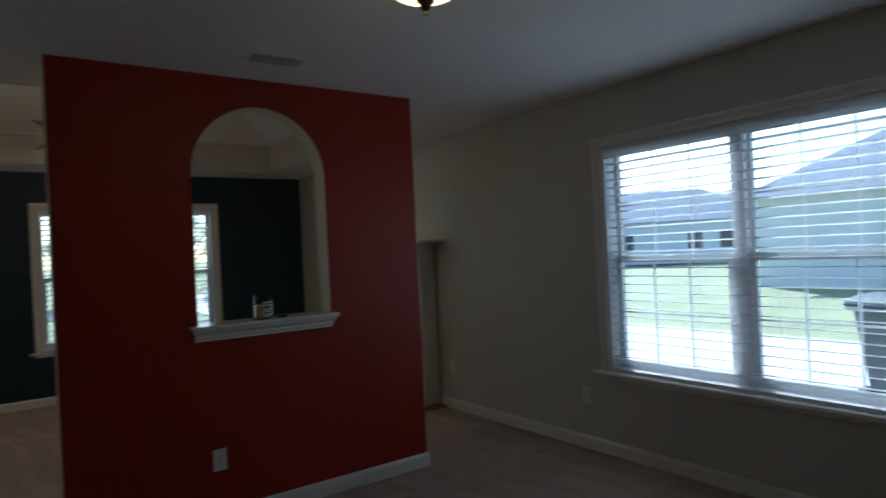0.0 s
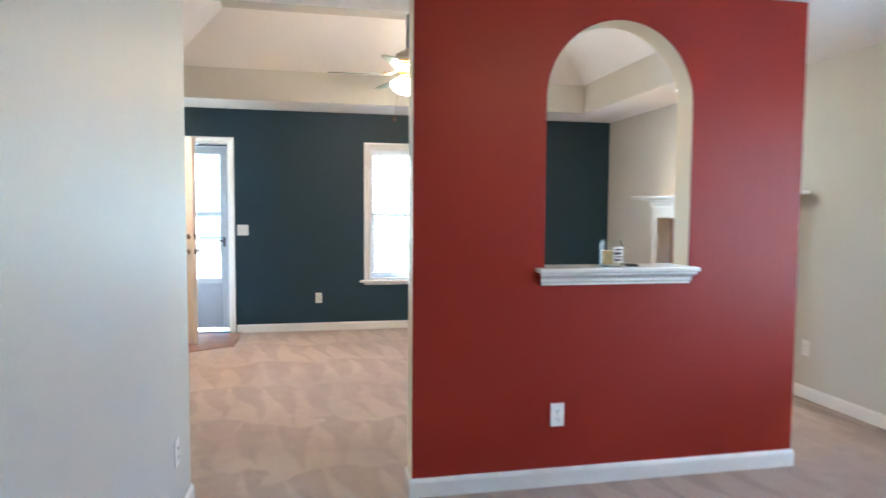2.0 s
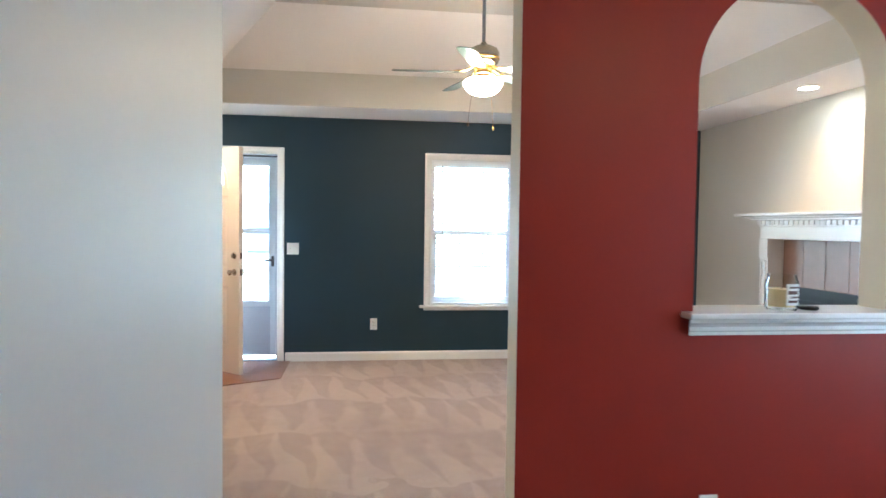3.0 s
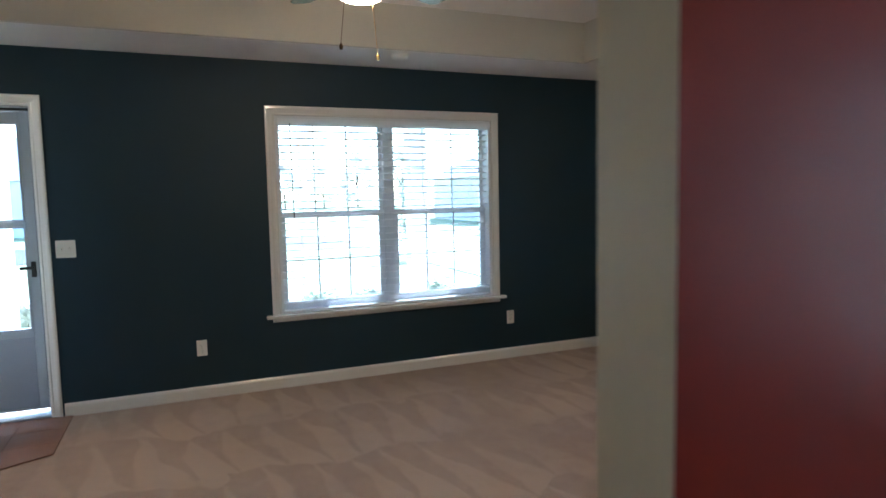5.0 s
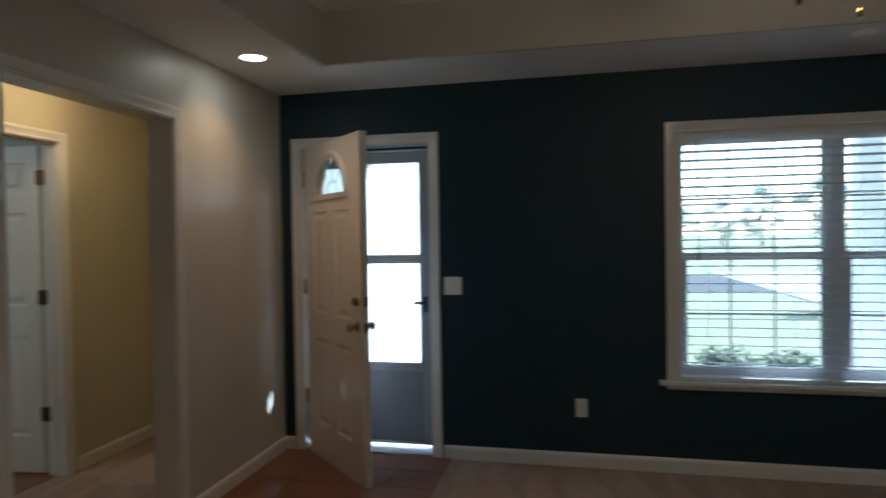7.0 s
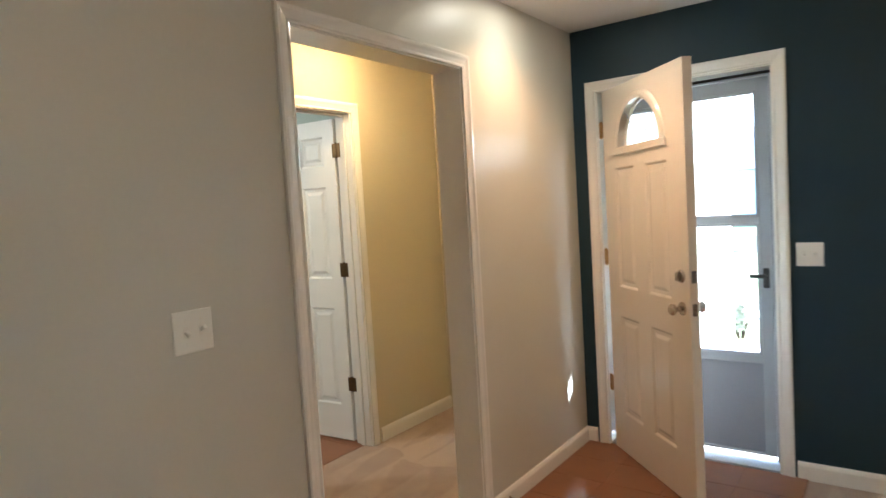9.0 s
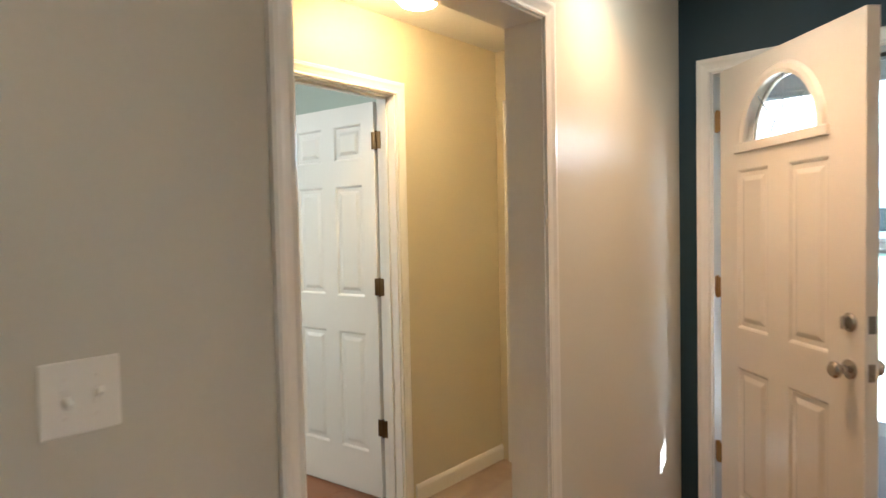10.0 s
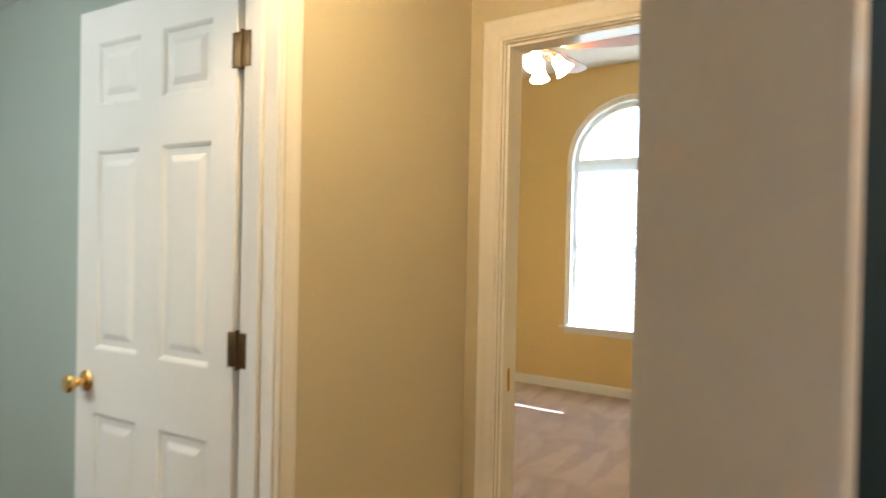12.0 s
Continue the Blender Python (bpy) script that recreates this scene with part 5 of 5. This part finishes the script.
column(2.03)
column(3.45)
structure("driveway", one_box(5.3, 10.4, -22, 34, -0.31, -0.265, 0.01), CONCRETE, "pale concrete driveway beside the house", category="driveway")
structure("front_walk", one_box(-2.1, -0.9, 10.001, 24, -0.31, -0.26, 0.01), CONCRETE, "pale concrete front walk", category="path")
structure("road", one_box(-120, 120, 24.0, 31.0, -0.33, -0.285), ASPHALT, "grey asphalt street", category="road")


# ---- plants ----
def leaf_cloud(rng, count, centre, spread, size, shell=0.55):
    """Many small bent leaves in an uneven cloud."""
    verts, faces = [], []
    for _ in range(count):
        d = Vector((rng.gauss(0, 1), rng.gauss(0, 1), rng.gauss(0, 1))).normalized()
        k = shell + (1 - shell) * rng.random()
        lump = 0.78 + 0.34 * noise.noise(Vector((d.x * 2.3 + centre[0], d.y * 2.3 + centre[1], d.z * 2.3)))
        p = Vector((centre[0] + d.x * spread[0] * k * lump, centre[1] + d.y * spread[1] * k * lump, centre[2] + d.z * spread[2] * k * lump))
        q = Euler((rng.uniform(-1, 1), rng.uniform(-1, 1), rng.uniform(0, 6.28))).to_matrix()
        s = size * rng.uniform(0.6, 1.4)
        i = len(verts)
        verts += [tuple(p + q @ Vector(v)) for v in ((0, -s, 0), (s * 0.5, 0, s * 0.15), (0, s, 0), (-s * 0.5, 0, s * 0.15))]
        faces.append((i, i + 1, i + 2, i + 3))
    return verts, faces


def leaf_part(name, clouds, mat, parent, label=""):
    verts, faces = [], []
    for v, f in clouds:
        i = len(verts)
        verts += v
        faces += [tuple(k + i for k in q) for q in f]
    me = bpy.data.meshes.new(name)
    me.from_pydata(verts, [], faces)
    me.materials.append(mat)
    return part(name, me, mat, parent, label)


def shrub(x, y, w, h, seed, mat=LEAF, label="rounded green garden shrub"):
    rng = random.Random(seed)
    s = thing("garden_shrub", pose(x, y, -0.30), label, "shrub", "garden shrubs")
    bm = bmesh.new()
    for k in range(5):
        a = rng.uniform(0, 6.28)
        rod(bm, (0.03 * math.cos(a), 0.03 * math.sin(a), 0), (w * 0.3 * math.cos(a), w * 0.3 * math.sin(a), h * 0.6), 0.012, 5)
    part("stems", bm, BARK, s)
    leaf_part("foliage", [leaf_cloud(rng, 700, (rng.uniform(-0.1, 0.1) * w, rng.uniform(-0.1, 0.1) * w, h * 0.55), (w / 2, w / 2, h * 0.5), 0.05, 0.35)], mat, s)


for i, (x, w, h) in enumerate(((0.35, 0.8, 0.62), (1.05, 0.85, 0.66), (1.75, 0.75, 0.6), (2.6, 0.85, 0.68), (3.4, 0.8, 0.64))):
    shrub(x, 10.65, w, h, 20 + i, LEAFPALE if i % 2 else LEAF)
# this near shrub borrows the haze-paled leaf colour to look washed out
shrub(-2.35, 12.4, 0.42, 0.55, 41, FARLEAF, "wispy shrub beside the front walk, leaves in a haze-pale colour")
shrub(5.3, 19.3, 1.5, 1.7, 42, LEAF, "tall dark evergreen shrub on the lawn")


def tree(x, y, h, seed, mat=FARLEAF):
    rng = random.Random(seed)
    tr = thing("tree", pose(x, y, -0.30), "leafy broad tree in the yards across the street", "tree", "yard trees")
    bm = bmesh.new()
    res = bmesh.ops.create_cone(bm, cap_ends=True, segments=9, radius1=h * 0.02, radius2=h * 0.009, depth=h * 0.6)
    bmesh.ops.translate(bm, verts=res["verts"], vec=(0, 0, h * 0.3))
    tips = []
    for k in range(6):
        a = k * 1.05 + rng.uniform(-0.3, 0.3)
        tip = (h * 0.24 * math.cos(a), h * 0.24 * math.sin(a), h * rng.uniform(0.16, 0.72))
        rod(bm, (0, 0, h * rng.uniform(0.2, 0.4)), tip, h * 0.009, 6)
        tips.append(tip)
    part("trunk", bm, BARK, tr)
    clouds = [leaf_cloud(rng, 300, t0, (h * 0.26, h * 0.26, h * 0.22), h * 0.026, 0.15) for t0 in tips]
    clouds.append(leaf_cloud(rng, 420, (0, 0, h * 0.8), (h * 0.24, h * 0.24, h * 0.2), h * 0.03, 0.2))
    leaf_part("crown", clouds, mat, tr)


# tree line whose haze is in the leaf colour, not in the air
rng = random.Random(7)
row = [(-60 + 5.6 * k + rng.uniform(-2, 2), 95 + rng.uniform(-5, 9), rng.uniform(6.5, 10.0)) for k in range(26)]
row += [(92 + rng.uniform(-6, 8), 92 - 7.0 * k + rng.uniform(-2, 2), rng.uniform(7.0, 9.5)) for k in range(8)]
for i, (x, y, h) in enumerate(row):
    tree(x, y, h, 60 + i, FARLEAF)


# ---- houses nearby ----
def house(m, w, d, h, rise, wall_mat, label, windows):
    """A one-storey house; local -y is the face towards the street."""
    ho = thing("house", m, label, "house", "neighbouring houses")
    part("wall", one_box(-w / 2, w / 2, 0, d, 0, h), wall_mat, ho, "sided walls")
    bm = bmesh.new()
    o = 0.5
    base = [bm.verts.new(p) for p in ((-w / 2 - o, -o, h), (w / 2 + o, -o, h), (w / 2 + o, d + o, h), (-w / 2 - o, d + o, h))]
    ridge = [bm.verts.new((-w / 2 + d / 2, d / 2, h + rise)), bm.verts.new((w / 2 - d / 2, d / 2, h + rise))]
    bm.faces.new((base[0], base[1], ridge[1], ridge[0]))
    bm.faces.new((base[1], base[2], ridge[1]))
    bm.faces.new((base[2], base[3], ridge[0], ridge[1]))
    bm.faces.new((base[3], base[0], ridge[0]))
    bm.faces.new(base)
    part("roof", bm, SHINGLE, ho, "grey shingled hip roof")
    for u in windows:
        wn = part("window", frame_of(u - 0.55, u + 0.55, 0.9, 2.2, 0.09, -0.04, 0.01), PORCHWHITE, ho)
        part("pane", one_box(u - 0.46, u + 0.46, -0.015, -0.005, 0.99, 2.11), DARKGLASS, wn)
    dr = part("door", one_box(-0.5, 0.5, -0.04, -0.001, 0, 2.1, 0.01), PORCHWHITE, ho)
    part("door_knob", turned([(0.0, -0.05), (0.03, -0.05), (0.03, -0.035), (0.0, -0.03)], 10, "y", at=(0.4, -0.02, 1.0)), NICKEL, dr)


house(pose(-7.5, 41, -0.30), 13, 9, 2.9, 2.6, SIDING, "pale sided one-storey house across the street", (-4.6, -2.3, 2.4, 4.6))
house(pose(23.5, 38, -0.30), 13, 9, 2.9, 2.8, BRICKOUT, "tan brick one-storey house with a grey roof across the street", (-4.6, -2.3, 2.4, 4.6))
house(pose(37, 26, -0.30, 0, 0, -55), 15, 9, 2.9, 2.4, SIDING, "pale sided house far across the lawn", (-6.2, -4.2, -2.2, 2.2, 4.2, 6.2))
house(pose(20.5, 3.4, -0.30, 0, 0, -90), 15, 9, 2.9, 3.0, SIDING, "pale sided house with a grey roof beyond the driveway", (2.6, 5.4))

# ---- wheeled bin on the driveway ----
bin_ = thing("wheeled_bin", pose(6.65, 2.30, -0.265, 0, 0, 70), "dark slate wheeled rubbish bin on the driveway", "rubbish bin")
bm = bmesh.new()
lo = [bm.verts.new(p) for p in ((-0.24, -0.26, 0.06), (0.24, -0.26, 0.06), (0.24, 0.22, 0.06), (-0.24, 0.22, 0.06))]
hi = [bm.verts.new(p) for p in ((-0.30, -0.36, 0.96), (0.30, -0.36, 0.96), (0.30, 0.34, 0.96), (-0.30, 0.34, 0.96))]
for i in range(4):
    bm.faces.new((lo[i], lo[(i + 1) % 4], hi[(i + 1) % 4], hi[i]))
bm.faces.new(lo)
bm.faces.new(hi)
bmesh.ops.bevel(bm, geom=list(bm.edges), offset=0.03, segments=2, affect="EDGES")
part("body", bm, BINPLASTIC, bin_, smooth=True)
bm = bmesh.new()
arc = [(-0.42, 0.965), (-0.40, 1.02), (-0.25, 1.065), (0.0, 1.08), (0.25, 1.06), (0.38, 1.01), (0.40, 0.965)]
sides = [[bm.verts.new((x, y, z)) for y, z in arc] for x in (-0.33, 0.33)]
for i in range(len(arc) - 1):
    bm.faces.new((sides[0][i], sides[0][i + 1], sides[1][i + 1], sides[1][i]))
bm.faces.new(sides[0])
bm.faces.new(sides[1])
bm.faces.new((sides[0][0], sides[0][-1], sides[1][-1], sides[1][0]))
bmesh.ops.bevel(bm, geom=[e for e in bm.edges if e.calc_length() > 0.5], offset=0.012, segments=2, affect="EDGES")
part("lid", bm, BINPLASTIC, bin_, "domed lid", smooth=True)
part("handle", rod(bmesh.new(), (-0.26, 0.43, 0.95), (0.26, 0.43, 0.95), 0.016, 10), BINPLASTIC, bin_)
for x in (-0.28, 0.28):
    wheel = part("wheel", turned([(0.0, -0.025), (0.095, -0.025), (0.10, -0.015), (0.10, 0.015), (0.095, 0.025), (0.0, 0.025)], 20, "x", at=(x, 0.22, 0.10)), RUBBER, bin_, smooth=True)
    part("hub", turned([(0.0, -0.03), (0.035, -0.028), (0.035, 0.028), (0.0, 0.03)], 14, "x", at=(x, 0.22, 0.10)), BINPLASTIC, wheel)
